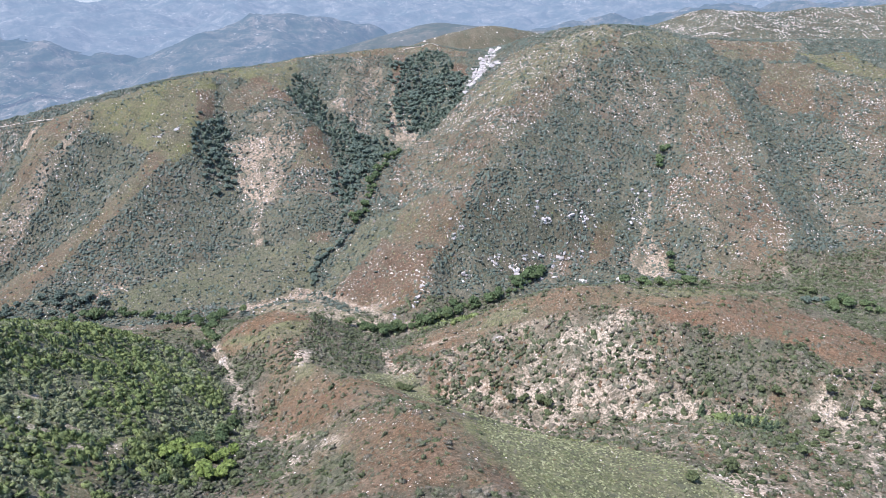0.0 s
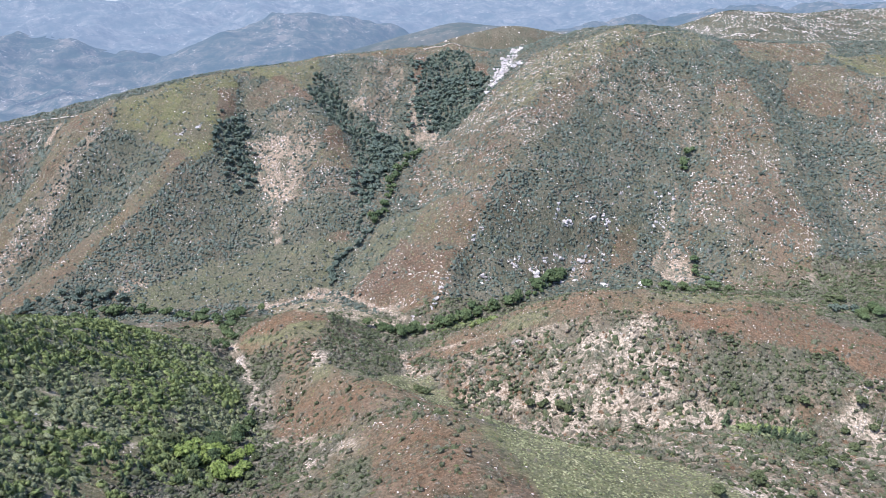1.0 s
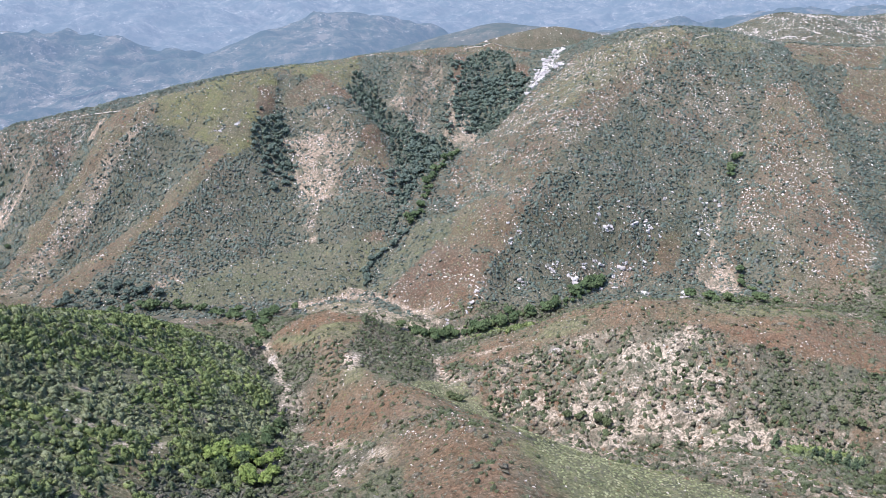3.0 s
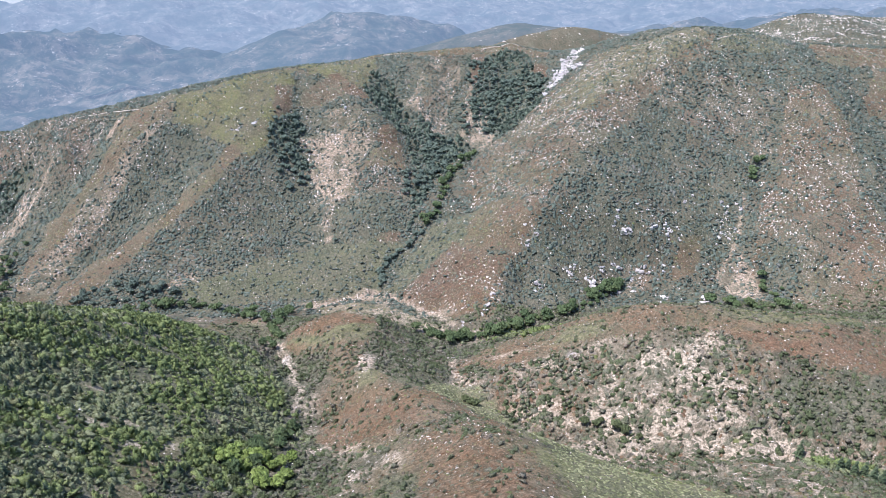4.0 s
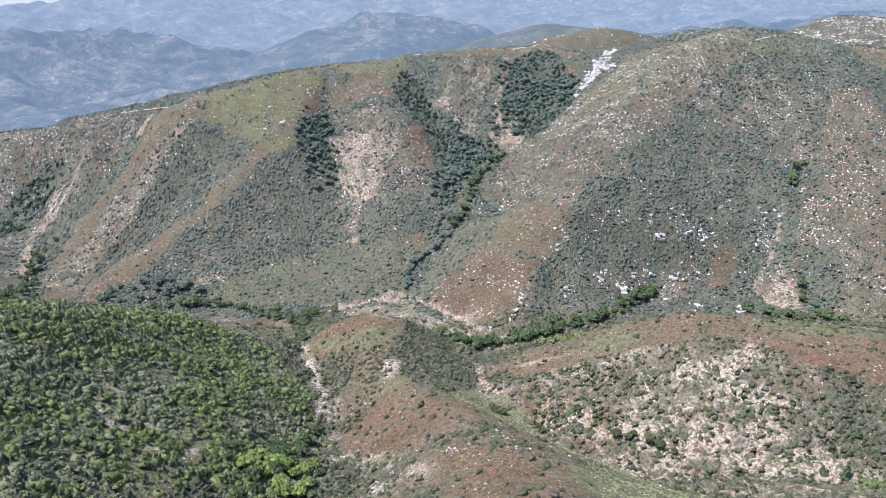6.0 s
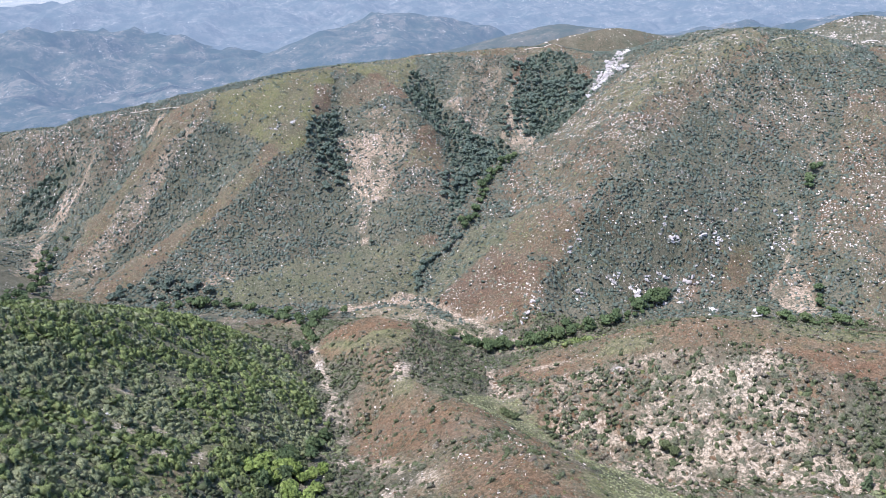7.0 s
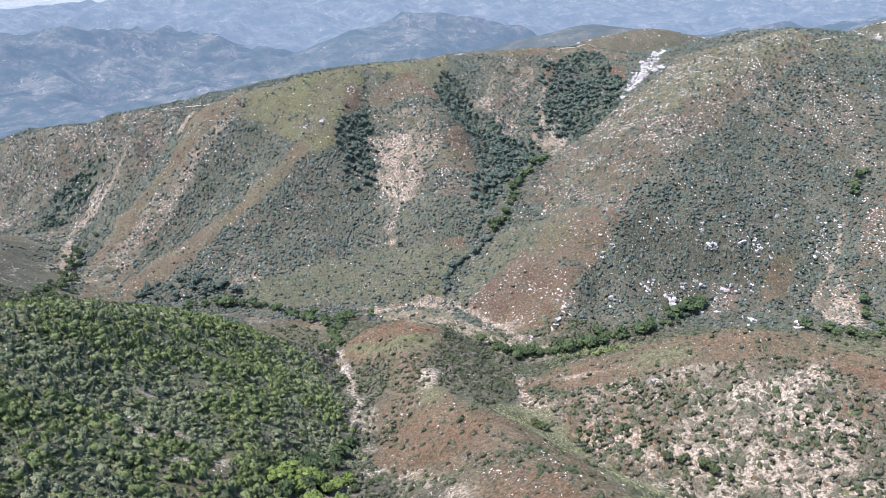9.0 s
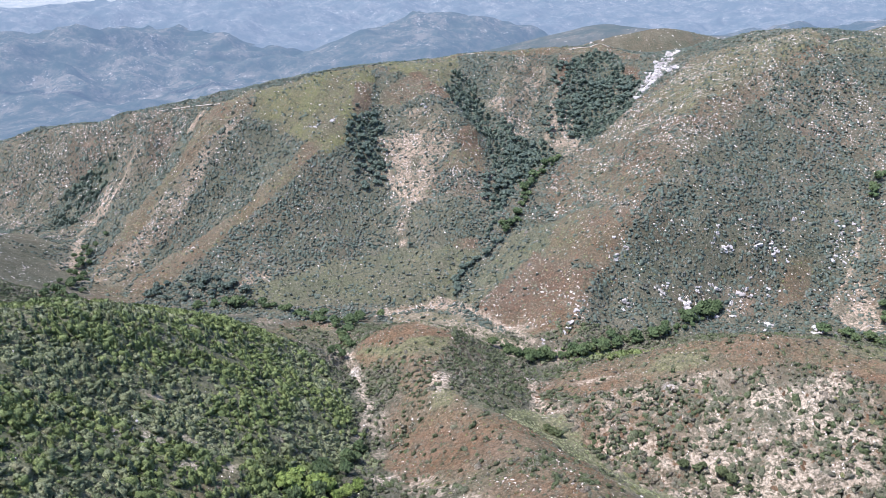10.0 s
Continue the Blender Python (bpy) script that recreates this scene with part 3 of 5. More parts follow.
OPEN = {
    "centre_ridge": ((-72, 380), (-36, 350), (-22, 306), (8, 256), (26, 210), (36, 189), (42, 150), (-25, 150), (-31, 196), (-45, 258), (-66, 314)),
    "shoulder": ((-20, 320), (-2, 275), (5, 250), (31, 198), (40, 130), (120, 130), (118, 190), (96, 232), (84, 258), (60, 280), (30, 300), (16, 345), (-12, 335)),
    "flat": ((-180, 430), (-130, 396), (-110, 415), (-118, 470), (-190, 490)),
    "knob": ((-92, 406), (-72, 416), (-57, 420), (-35, 412), (-33, 392), (-39, 383), (-68, 372)),
    "knoll_top": ((15, 385), (40, 402), (85, 410), (131, 388), (180, 372), (253, 352), (330, 345), (330, 300), (250, 310), (210, 312), (168, 329), (126, 346), (78, 361), (41, 356)),
}
THIN = {
    "knoll_face": ((12, 395), (41, 356), (77, 360), (124, 348), (166, 328), (188, 304), (204, 266), (150, 262), (97, 272), (54, 296), (30, 325), (18, 355)),
    "ledge": ((84, 262), (150, 256), (210, 250), (300, 235), (330, 190), (150, 190), (110, 215)),
}
THICK = {
    "knob_dark": ((-34, 398), (-12, 424), (14, 392), (8, 362), (-22, 345)),
    "near_ridge": ((-340, 100), (-140, 100), (-118, 202), (-104, 246), (-88, 246), (-84, 300), (-90, 340), (-118, 372), (-160, 385), (-230, 420), (-340, 380)),
}


def within(areas, x, y, seed):
    """1 inside any of the areas, with edges that wander by some metres."""
    shape = np.shape(x)
    stray = np.where(y > 460, 30, 8)
    px, py = (x + stray * fbm(x, y, 30, 5, seed)).ravel(), (y + stray * fbm(x, y, 30, 5, seed + 9)).ravel()
    out = np.zeros(px.size, bool)
    for line in areas.values():
        p = np.array(line, float)
        m = np.where((px > p[:, 0].min()) & (px < p[:, 0].max()) & (py > p[:, 1].min()) & (py < p[:, 1].max()))[0]
        if not len(m):
            continue
        hit = np.zeros(len(m), bool)
        for a, b in zip(p, np.roll(p, -1, 0)):
            if a[1] != b[1]:
                hit ^= ((a[1] > py[m]) != (b[1] > py[m])) & (px[m] < (b[0] - a[0]) * (py[m] - a[1]) / (b[1] - a[1]) + a[0])
        out[m] |= hit
    return out.reshape(shape).astype(float)


GREEN = {"shoulder_side": ((-6, 318), (10, 286), (38, 250), (50, 215), (49, 169), (50, 120), (131, 124), (146, 147), (138, 168), (132, 205), (101, 240), (75, 287), (48, 308), (27, 345), (8, 345))}
SCREE = (
    (((-436, 760), (-440, 735), (-447, 710), (-455, 684)), 2.0),
    (((-106, 500), (-90, 511), (-72, 525), (-48, 534), (-31, 512), (-2, 481), (20, 455)), 2.8),
    (((255, 517), (262, 526), (269, 533), (283, 555), (293, 577), (301, 595)), 1.2),
    (((14, 400), (20, 350), (26, 325), (48, 300), (72, 289), (98, 268), (128, 262)), 2.2),
    (((-77, 300), (-79, 335), (-90, 365), (-100, 388), (-114, 404)), 1.7),
    (((-405, 565), (-430, 605), (-452, 650)), 5),
    (((-365, 800), (-372, 775)), 4),
)


def beside(lines, x, y, seed):
    """1 along winding lines, fading out at their width."""
    out = np.zeros(np.shape(x))
    rag = fbm(x, y, 12, 3, seed)
    for line, wide in lines:
        for (ax, ay), (bx, by) in zip(line, line[1:]):
            k = np.clip(((x - ax) * (bx - ax) + (y - ay) * (by - ay)) / ((bx - ax) ** 2 + (by - ay) ** 2), 0, 1)
            d = np.hypot(x - ax - k * (bx - ax), y - ay - k * (by - ay)) / wide
            out = np.maximum(out, np.clip((1.15 - d) * 2.5 + 1.2 * rag, 0, 1))
    return out


# what covers an area: red scrub, grass, sage, bare soil, dense brush, loose rock
KINDS = {
    "chaparral": (0.10, 0.06, 0.20, 0.10, 0.90, 0.08),
    "oakwood": (0.02, 0.12, 0.15, 0.06, 0.98, 0.00),
    "brown": (0.66, 0.18, 0.22, 0.06, 0.07, 0.08),
    "thin": (0.40, 0.05, 0.30, 0.38, 0.48, 0.30),
    "olive": (0.22, 0.66, 0.28, 0.03, 0.12, 0.05),
    "red": (0.92, 0.06, 0.12, 0.04, 0.06, 0.14),
    "redrock": (0.60, 0.10, 0.22, 0.08, 0.34, 0.80),
    "summit": (0.26, 0.30, 0.45, 0.08, 0.16, 0.95),
    "sagefan": (0.10, 0.16, 0.92, 0.03, 0.30, 0.02),
    "slide": (0.14, 0.02, 0.15, 0.84, 0.26, 0.22),
    "knollface": (0.42, 0.03, 0.28, 0.44, 0.50, 0.20),
    "ledge": (0.46, 0.10, 0.36, 0.50, 0.36, 0.15),
    "wash": (0.24, 0.34, 0.45, 0.40, 0.14, 0.10),
    "bank": (0.35, 0.15, 0.40, 0.55, 0.20, 0.25),
    "rockdark": (0.28, 0.02, 0.22, 0.20, 0.62, 0.80),
}
MAP = []


def area(kind, line):
    """Lays a cover over an area; later ones lie over earlier ones."""
    MAP.append((kind, line))


area("brown", ((-361, 802), (-304, 833), (-299, 784), (-311, 752), (-325, 736), (-337, 719), (-329, 701), (-345, 653), (-354, 601), (-335, 500), (-335, 471), (-396, 584), (-406, 636), (-405, 676), (-380, 699), (-361, 725)))
area("thin", ((-316, 771), (-302, 805), (-303, 771), (-313, 738), (-328, 721), (-333, 695), (-339, 661), (-354, 614), (-360, 548), (-389, 571), (-384, 629), (-364, 692), (-347, 721)))
area("chaparral", ((-298, 753), (-223, 736), (-211, 724), (-234, 689), (-261, 671), (-290, 650), (-318, 635), (-346, 595), (-334, 519), (-349, 537), (-353, 610), (-342, 653), (-328, 696), (-316, 725)))
area("brown", ((-259, 674), (-240, 697), (-216, 733), (-200, 724), (-222, 677), (-248, 648), (-271, 622), (-285, 590), (-300, 559), (-317, 524), (-324, 472), (-349, 568), (-335, 609), (-304, 622), (-281, 644), (-263, 657)))
area("olive", ((-301, 825), (-241, 851), (-178, 892), (-100, 986), (-71, 973), (-71, 869), (-93, 837), (-133, 880), (-161, 875), (-167, 820), (-165, 786), (-176, 736), (-194, 711), (-215, 727), (-261, 761), (-295, 766)))
area("brown", ((-112, 955), (-67, 979), (93, 1002), (129, 998), (172, 987), (166, 944), (90, 958), (12, 959), (-50, 966)))
area("red", ((-184, 835), (-165, 845), (-161, 800), (-170, 774), (-180, 792)))
area("red", ((-141, 858), (-119, 886), (-91, 855), (-66, 837), (-78, 818), (-100, 837), (-126, 817), (-152, 809), (-156, 836)))
area("chaparral", ((-169, 874), (-151, 892), (-152, 825), (-158, 792)))
area("oakwood", ((-178, 758), (-157, 799), (-139, 769), (-148, 760), (-129, 718), (-139, 715), (-166, 727), (-178, 742)))
area("thin", ((-125, 805), (-84, 808), (-61, 758), (-76, 704), (-76, 663), (-85, 663), (-93, 754)))
area("slide", ((-151, 765), (-122, 780), (-94, 764), (-88, 707), (-79, 669), (-102, 665), (-117, 677), (-131, 709), (-141, 736)))
area("slide", ((-106, 669), (-97, 662), (-96, 632), (-102, 604), (-108, 605), (-108, 645)))
area("red", ((-55, 777), (-39, 796), (-39, 753), (-50, 740), (-62, 753)))
area("brown", ((-60, 739), (-35, 754), (-27, 714), (-51, 700), (-66, 670), (-78, 685)))
area("rockdark", ((-76, 696), (-20, 721), (-16, 688), (-29, 660), (-50, 665), (-76, 663)))
area("oakwood", ((-78, 909), (-46, 886), (-27, 833), (5, 797), (11, 722), (-8, 643), (-22, 610), (-13, 691), (-20, 734), (-29, 782), (-56, 796), (-79, 854)))
area("thin", ((-11, 905), (4, 958), (42, 959), (41, 893), (19, 826), (24, 782), (4, 790), (-24, 842)))
area("oakwood", ((49, 947), (90, 958), (115, 975), (139, 962), (142, 909), (159, 882), (149, 830), (121, 771), (89, 768), (67, 787), (54, 823), (64, 883)))
area("oakwood", ((4, 790), (44, 790), (51, 755), (30, 728), (10, 697), (-10, 672), (-11, 761)))
area("slide", ((40, 823), (55, 883), (61, 873), (56, 802), (81, 785), (64, 739), (51, 757), (44, 785)))
area("red", ((58, 953), (80, 956), (67, 883), (55, 881)))
area("red", ((141, 930), (165, 921), (157, 886), (142, 906)))
area("sagefan", ((-108, 605), (-74, 602), (-35, 601), (-20, 595), (-43, 565), (-45, 531), (-72, 531), (-113, 530), (-156, 519), (-199, 514), (-234, 532), (-203, 556), (-165, 588)))
area("red", ((-52, 608), (-27, 614), (-25, 597), (-46, 597)))
area("thin", ((-232, 567), (-217, 570), (-211, 558), (-230, 543), (-232, 532), (-240, 541)))
area("redrock", ((32, 673), (69, 754), (141, 820), (158, 845), (216, 901), (281, 840), (350, 847), (320, 780), (234, 711), (181, 652), (140, 607), (116, 579), (87, 547), (74, 614), (43, 632)))
area("redrock", ((169, 682), (228, 761), (261, 772), (237, 722), (175, 651), (148, 624)))
area("summit", ((140, 776), (216, 901), (280, 878), (341, 898), (345, 852), (289, 782), (216, 737), (159, 688)))
area("sagefan", ((-40, 531), (-22, 567), (3, 613), (37, 620), (53, 617), (75, 571), (39, 557), (19, 566), (3, 545), (-19, 514)))
area("brown", ((36, 598), (53, 617), (77, 592), (92, 546), (78, 514), (69, 530), (47, 533), (34, 553)))
area("red", ((3, 545), (24, 572), (34, 553), (56, 528), (77, 514), (53, 478), (43, 458), (21, 462), (-11, 489), (-22, 515)))
area("redrock", ((108, 561), (93, 528), (69, 503), (59, 492), (70, 515), (84, 539), (90, 550)))
area("chaparral", ((115, 580), (181, 652), (234, 711), (326, 779), (373, 798), (370, 691), (339, 632), (294, 588), (264, 546), (240, 489), (192, 484), (135, 476), (29, 455), (43, 463), (61, 495), (84, 526), (108, 555)))
area("rockdark", ((234, 711), (320, 757), (376, 736), (342, 640), (311, 642), (299, 676), (242, 693)))
area("rockdark", ((301, 706), (361, 694), (342, 640), (316, 646), (299, 676)))
area("brown", ((228, 546), (247, 555), (234, 510), (212, 512), (216, 533)))
area("redrock", ((36, 457), (56, 489), (68, 499), (58, 462), (43, 454)))
area("rockdark", ((114, 519), (154, 521), (199, 530), (196, 504), (139, 492), (121, 504)))
area("sagefan", ((324, 793), (359, 853), (420, 850), (434, 809), (393, 784), (354, 785)))
area("redrock", ((390, 730), (427, 722), (420, 668), (424, 628), (427, 550), (381, 469), (347, 441), (304, 453), (280, 476), (278, 503), (300, 558), (326, 600), (356, 652)))
area("slide", ((252, 516), (277, 535), (283, 507), (273, 471), (252, 485)))
area("chaparral", ((293, 531), (315, 524), (314, 498), (296, 471), (276, 472), (285, 500)))
area("chaparral", ((462, 769), (490, 756), (460, 684), (473, 632), (465, 572), (435, 517), (417, 452), (449, 441), (384, 358), (339, 417), (394, 483), (394, 527), (397, 569), (418, 626), (435, 687)))
area("brown", ((470, 847), (632, 884), (560, 792), (517, 785), (475, 779), (446, 779)))
area("brown", ((514, 779), (597, 790), (524, 680), (498, 680), (466, 695)))
area("olive", ((577, 821), (649, 810), (660, 748), (631, 709), (602, 774)))
area("redrock", ((588, 775), (609, 739), (631, 709), (534, 565), (522, 611), (530, 678)))
area("rockdark", ((471, 595), (505, 582), (544, 580), (475, 477), (438, 475), (446, 531)))
area("redrock", ((371, 530), (385, 533), (394, 498), (374, 476), (334, 494), (343, 503)))
area("rockdark", ((-680, 859), (-613, 841), (-501, 838), (-383, 830), (-388, 749), (-445, 714), (-449, 666), (-504, 651), (-592, 713)))
area("oakwood", ((-518, 755), (-477, 784), (-467, 769), (-481, 737), (-493, 692), (-526, 681), (-547, 723)))
area("slide", ((-474, 748), (-457, 737), (-454, 681), (-457, 665), (-473, 682), (-472, 713)))
area("sagefan", ((-170, 458), (-139, 456), (-123, 439), (-128, 414), (-147, 426)))
area("brown", ((-103, 398), (-93, 428), (-76, 430), (-54, 416), (-33, 407), (-35, 385), (-43, 367), (-38, 329), (5, 321), (25, 311), (38, 201), (44, 179), (41, 138), (-42, 164), (-30, 208), (-38, 250), (-60, 271), (-59, 307), (-49, 338), (-82, 365), (-97, 387)))
area("red", ((-93, 428), (-76, 430), (-54, 416), (-37, 412), (-33, 404), (-54, 385), (-70, 388), (-96, 404)))
area("olive", ((-70, 388), (-36, 402), (-32, 399), (-45, 374), (-68, 377), (-95, 395), (-103, 398), (-94, 401)))
area("redrock", ((-86, 382), (-68, 378), (-45, 372), (-40, 348), (-43, 312), (-51, 302), (-59, 292), (-65, 308), (-59, 323), (-61, 352), (-67, 368), (-83, 371)))
area("chaparral", ((-90, 379), (-68, 373), (-63, 346), (-72, 332), (-84, 356)))
area("chaparral", ((-40, 380), (-33, 404), (-19, 436), (7, 430), (19, 396), (14, 371), (-1, 361), (-15, 353), (-29, 350), (-37, 365)))
area("sagefan", ((-33, 348), (-15, 348), (7, 359), (6, 318), (-7, 302), (-20, 308), (-27, 325)))
area("olive", ((-41, 329), (-31, 336), (-27, 308), (-40, 315)))
area("red", ((-10, 223), (4, 227), (25, 198), (34, 175), (36, 138), (-4, 144)))
area("red", ((-62, 288), (-45, 303), (-12, 275), (-1, 247), (-21, 241), (-51, 259)))
area("slide", ((-31, 236), (-21, 236), (-18, 211), (-22, 193), (-30, 203)))
area("thin", ((-51, 259), (-31, 236), (-30, 203), (-19, 177), (-36, 173), (-33, 210)))
area("sagefan", ((-19, 188), (-14, 201), (-5, 193), (-4, 150), (-17, 156)))
area("redrock", ((7, 250), (21, 251), (28, 202), (24, 196), (13, 221), (4, 221)))
area("brown", ((30, 394), (70, 432), (118, 388), (152, 381), (185, 373), (269, 453), (325, 427), (339, 404), (272, 318), (215, 327), (185, 334), (158, 346), (127, 353), (94, 359), (60, 363)))
area("olive", ((186, 376), (275, 449), (322, 423), (263, 343), (206, 343), (178, 357)))
area("olive", ((93, 387), (108, 377), (119, 362), (99, 362), (83, 373)))
area("red", ((25, 379), (64, 393), (88, 364), (63, 358), (38, 360)))
area("knollface", ((13, 353), (39, 363), (64, 362), (98, 357), (127, 353), (158, 346), (184, 330), (194, 316), (198, 295), (187, 267), (165, 255), (132, 261), (110, 283), (87, 298), (69, 304), (45, 317), (22, 325)))
area("slide", ((76, 306), (90, 312), (116, 305), (155, 288), (189, 271), (171, 257), (147, 264), (122, 274), (106, 288)))
area("slide", ((134, 342), (169, 333), (162, 309), (131, 305), (116, 318)))
area("red", ((222, 328), (254, 335), (301, 323), (335, 304), (307, 270), (270, 265), (266, 290), (236, 297), (218, 305)))
area("knollface", ((184, 290), (197, 274), (223, 263), (250, 253), (268, 266), (308, 272), (252, 205), (212, 218), (183, 250), (160, 263)))
area("chaparral", ((197, 305), (229, 304), (259, 291), (259, 268), (248, 254), (223, 264), (197, 274), (184, 290)))
area("slide", ((233, 248), (257, 250), (282, 240), (224, 173), (217, 193), (198, 190), (206, 213)))
area("ledge", ((99, 267), (144, 264), (182, 248), (186, 214), (196, 195), (223, 172), (180, 123), (128, 124), (134, 162), (127, 195), (113, 227)))
area("sagefan", ((164, 251), (185, 242), (187, 211), (197, 196), (191, 188), (178, 211)))
area("slide", ((133, 219), (161, 238), (150, 213), (144, 178), (169, 172), (175, 160), (142, 155), (136, 187)))
area("olive", ((-113, 202), (-112, 216), (-110, 234), (-105, 239), (-103, 223), (-104, 204), (-103, 187), (-107, 175), (-114, 177)))
area("slide", ((81, 307), (108, 303), (137, 294), (166, 280), (190, 272), (187, 256), (163, 257), (147, 271), (121, 275), (102, 276), (85, 293)))
area("ledge", ((90, 235), (119, 268), (146, 267), (157, 245), (175, 237), (179, 214), (175, 195), (158, 180), (144, 203), (123, 217)))
area("slide", ((108, 299), (121, 298), (116, 269), (104, 268), (97, 283)))
area("wash", ((-93, 500), (-65, 508), (-45, 497), (-20, 482), (7, 458), (24, 444), (7, 436), (-19, 447), (-37, 411), (-57, 414)))
area("bank", ((-111, 518), (-82, 529), (-48, 534), (-40, 502), (-66, 513), (-94, 504)))


def mapped(x, y):
    """The covers by area, with ragged edges: columns as in KINDS, and where an area lies."""
    shape = np.shape(x)
    stray = np.where(y > 460, 9.0, 4.5)
    px = (x + stray * fbm(x, y, 34, 5, 141)).ravel()
    py = (y + 1.2 * stray * fbm(x, y, 34, 5, 151)).ravel()
    lies = np.zeros(px.size)
    out = np.tile(np.array(KINDS["chaparral"]), (px.size, 1))
    for kind, line in MAP:
        p = np.array(line, float)
        m = np.where((px > p[:, 0].min()) & (px < p[:, 0].max()) & (py > p[:, 1].min()) & (py < p[:, 1].max()))[0]
        hit = np.zeros(len(m), bool)
        for a, b in zip(p, np.roll(p, -1, 0)):
            if a[1] != b[1]:
                hit ^= ((a[1] > py[m]) != (b[1] > py[m])) & (px[m] < (b[0] - a[0]) * (py[m] - a[1]) / (b[1] - a[1]) + a[0])
        out[m[hit]] = KINDS[kind]
        lies[m[hit]] = 1
    return [out[:, k].reshape(shape) for k in range(6)] + [lies.reshape(shape)]


def cover(x, y):
    """Shares of red scrub, grass, sage, bare soil, dense chaparral and loose rock at arrays x, y."""
    facing = sample(-dzdx, x, y) + 0.30 * fbm(x, y, 60, 3, 71)
    moist = np.clip((facing + 0.05) / 0.35, 0, 1)
    dry = np.clip((-facing - 0.02) / 0.35, 0, 1)
    blotch = fbm(x, y, 34, 4, 73)
    bare, thin, thick = within(OPEN, x, y, 121), within(THIN, x, y, 123), within(THICK, x, y, 127)
    scree, dirt = beside(SCREE, x, y, 133), patch(SOIL, x, y, 101)
    specks = np.clip(2.2 * fbm(x, y, 13, 4, 79) - 0.35, 0, 1) * (1 - 0.75 * thick) * (1 - 0.6 * bare)
    soil = np.maximum(np.maximum(scree, 0.85 * specks), np.maximum(dirt, patch(CRAG, x, y, 129)))
    soil = np.maximum(soil, thin * np.clip(0.46 + 1.0 * fbm(x, y, 14, 3, 77) - 0.012 * (y - 300), 0, 1))
    hot = patch(RED, x, y, 103)
    red = np.clip(np.maximum(hot * (1 - 0.6 * thick), 0.4 * dry * (1 - thick)) + bare * (0.15 + 0.9 * fbm(x, y, 26, 3, 75)) + 0.35 * thin, 0, 1)
    grass = patch(GRASS, x, y, 105) * (1 - 0.3 * thick)
    low_sage = patch(SAGE, x, y, 107)
    sage = low_sage * (1 - 0.7 * thick)
    dense = np.maximum(np.clip(0.70 + 0.45 * moist - 0.26 * dry + 1.2 * blotch, 0, 1), patch(DENSE, x, y, 109))
    dense = dense * (1 - 0.94 * bare) * (1 - 0.05 * thin) * (1 - 0.6 * grass) * (1 - 0.55 * hot) * (1 - 0.5 * dirt) * (1 - 0.7 * low_sage)
    dense = np.maximum(dense, thick * (1 - 0.75 * grass) * np.clip(0.86 + 0.5 * blotch, 0, 1) * (1 - 0.75 * dirt))
    grass = np.maximum(grass, 0.45 * within({"near_ridge": THICK["near_ridge"]}, x, y, 127))
    m_red, m_grass, m_sage, m_soil, m_dense, m_rock, lies = mapped(x, y)
    patchy, grain = fbm(x, y, 40, 4, 143), fbm(x, y, 11, 4, 145)
    edge = np.maximum(lies, np.clip((y - 452 - np.where(x > -290, 0.25 * np.clip(-x - 60, 0, 200), -70)) / 10, 0, 1))
    red = red * (1 - edge) + edge * np.clip(m_red * (1 + 1.3 * patchy) + 0.25 * (patchy > 0.18) * (m_dense > 0.5), 0, 1)
    grass = grass * (1 - edge) + edge * np.clip(m_grass * (1 + 1.2 * fbm(x, y, 26, 3, 147)), 0, 1)
    sage = sage * (1 - edge) + edge * np.clip(m_sage * (1 - 0.5 * patchy), 0, 1)
    soil = soil * (1 - edge) + edge * np.maximum(np.clip(m_soil * (1 + 2.6 * grain), 0, 1), np.maximum(scree, dirt))
    dense = dense * (1 - edge) + edge * np.clip(m_dense * (1 + 0.45 * patchy + 0.25 * grain), 0, 1)
    dense = dense * (1 - 0.85 * scree) * (1 - 0.35 * specks * (1 - edge))
    green = within(GREEN, x, y, 135)
    dense = dense * (1 - green) + 0.75 * green
    sage, grass, soil, red = np.maximum(sage, 0.5 * green), np.maximum(grass, 0.85 * green), soil * (1 - 0.8 * green), red * (1 - 0.7 * green)
    rocky = np.maximum(patch(ROCKY, x, y, 115) * (1 - 0.5 * edge), edge * m_rock)
    return red, grass, sage, soil, dense, rocky


# ---- ground ----
def last_ridge(x):
    """How far off the near land ends and the hazy distance begins."""
    return 1300 + 120 * np.clip((x - 520) / 70, 0, 1) - 270 * np.clip((-x - 430) / 150, 0, 1)


far_side = np.clip((gy - last_ridge(gx) + 40) / 120, 0, 1)
GROUND = GROUND - 110 * far_side
ground = tagged(sheet("ground", GX, GY, GROUND, EARTH), "dry brush-covered hills with bare soil and gullies", "ground", kind="structure")
c_red, c_grass, c_sage, c_soil, c_dense, c_rocky = cover(gx, gy)
# far_tint grows with distance: far earth colours, the red muted as if by haze
for key, values in (("dense", c_dense), ("red", c_red), ("grass", c_grass), ("sage", c_sage), ("soil", c_soil), ("far_tint", np.clip((gy - 440) / 80, 0, 1)), ("pale", np.maximum(patch(PALE, gx, gy, 111), 0.14 * patch(BRIGHT, gx, gy, 113)))):
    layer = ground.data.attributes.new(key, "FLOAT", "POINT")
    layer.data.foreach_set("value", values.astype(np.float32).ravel())

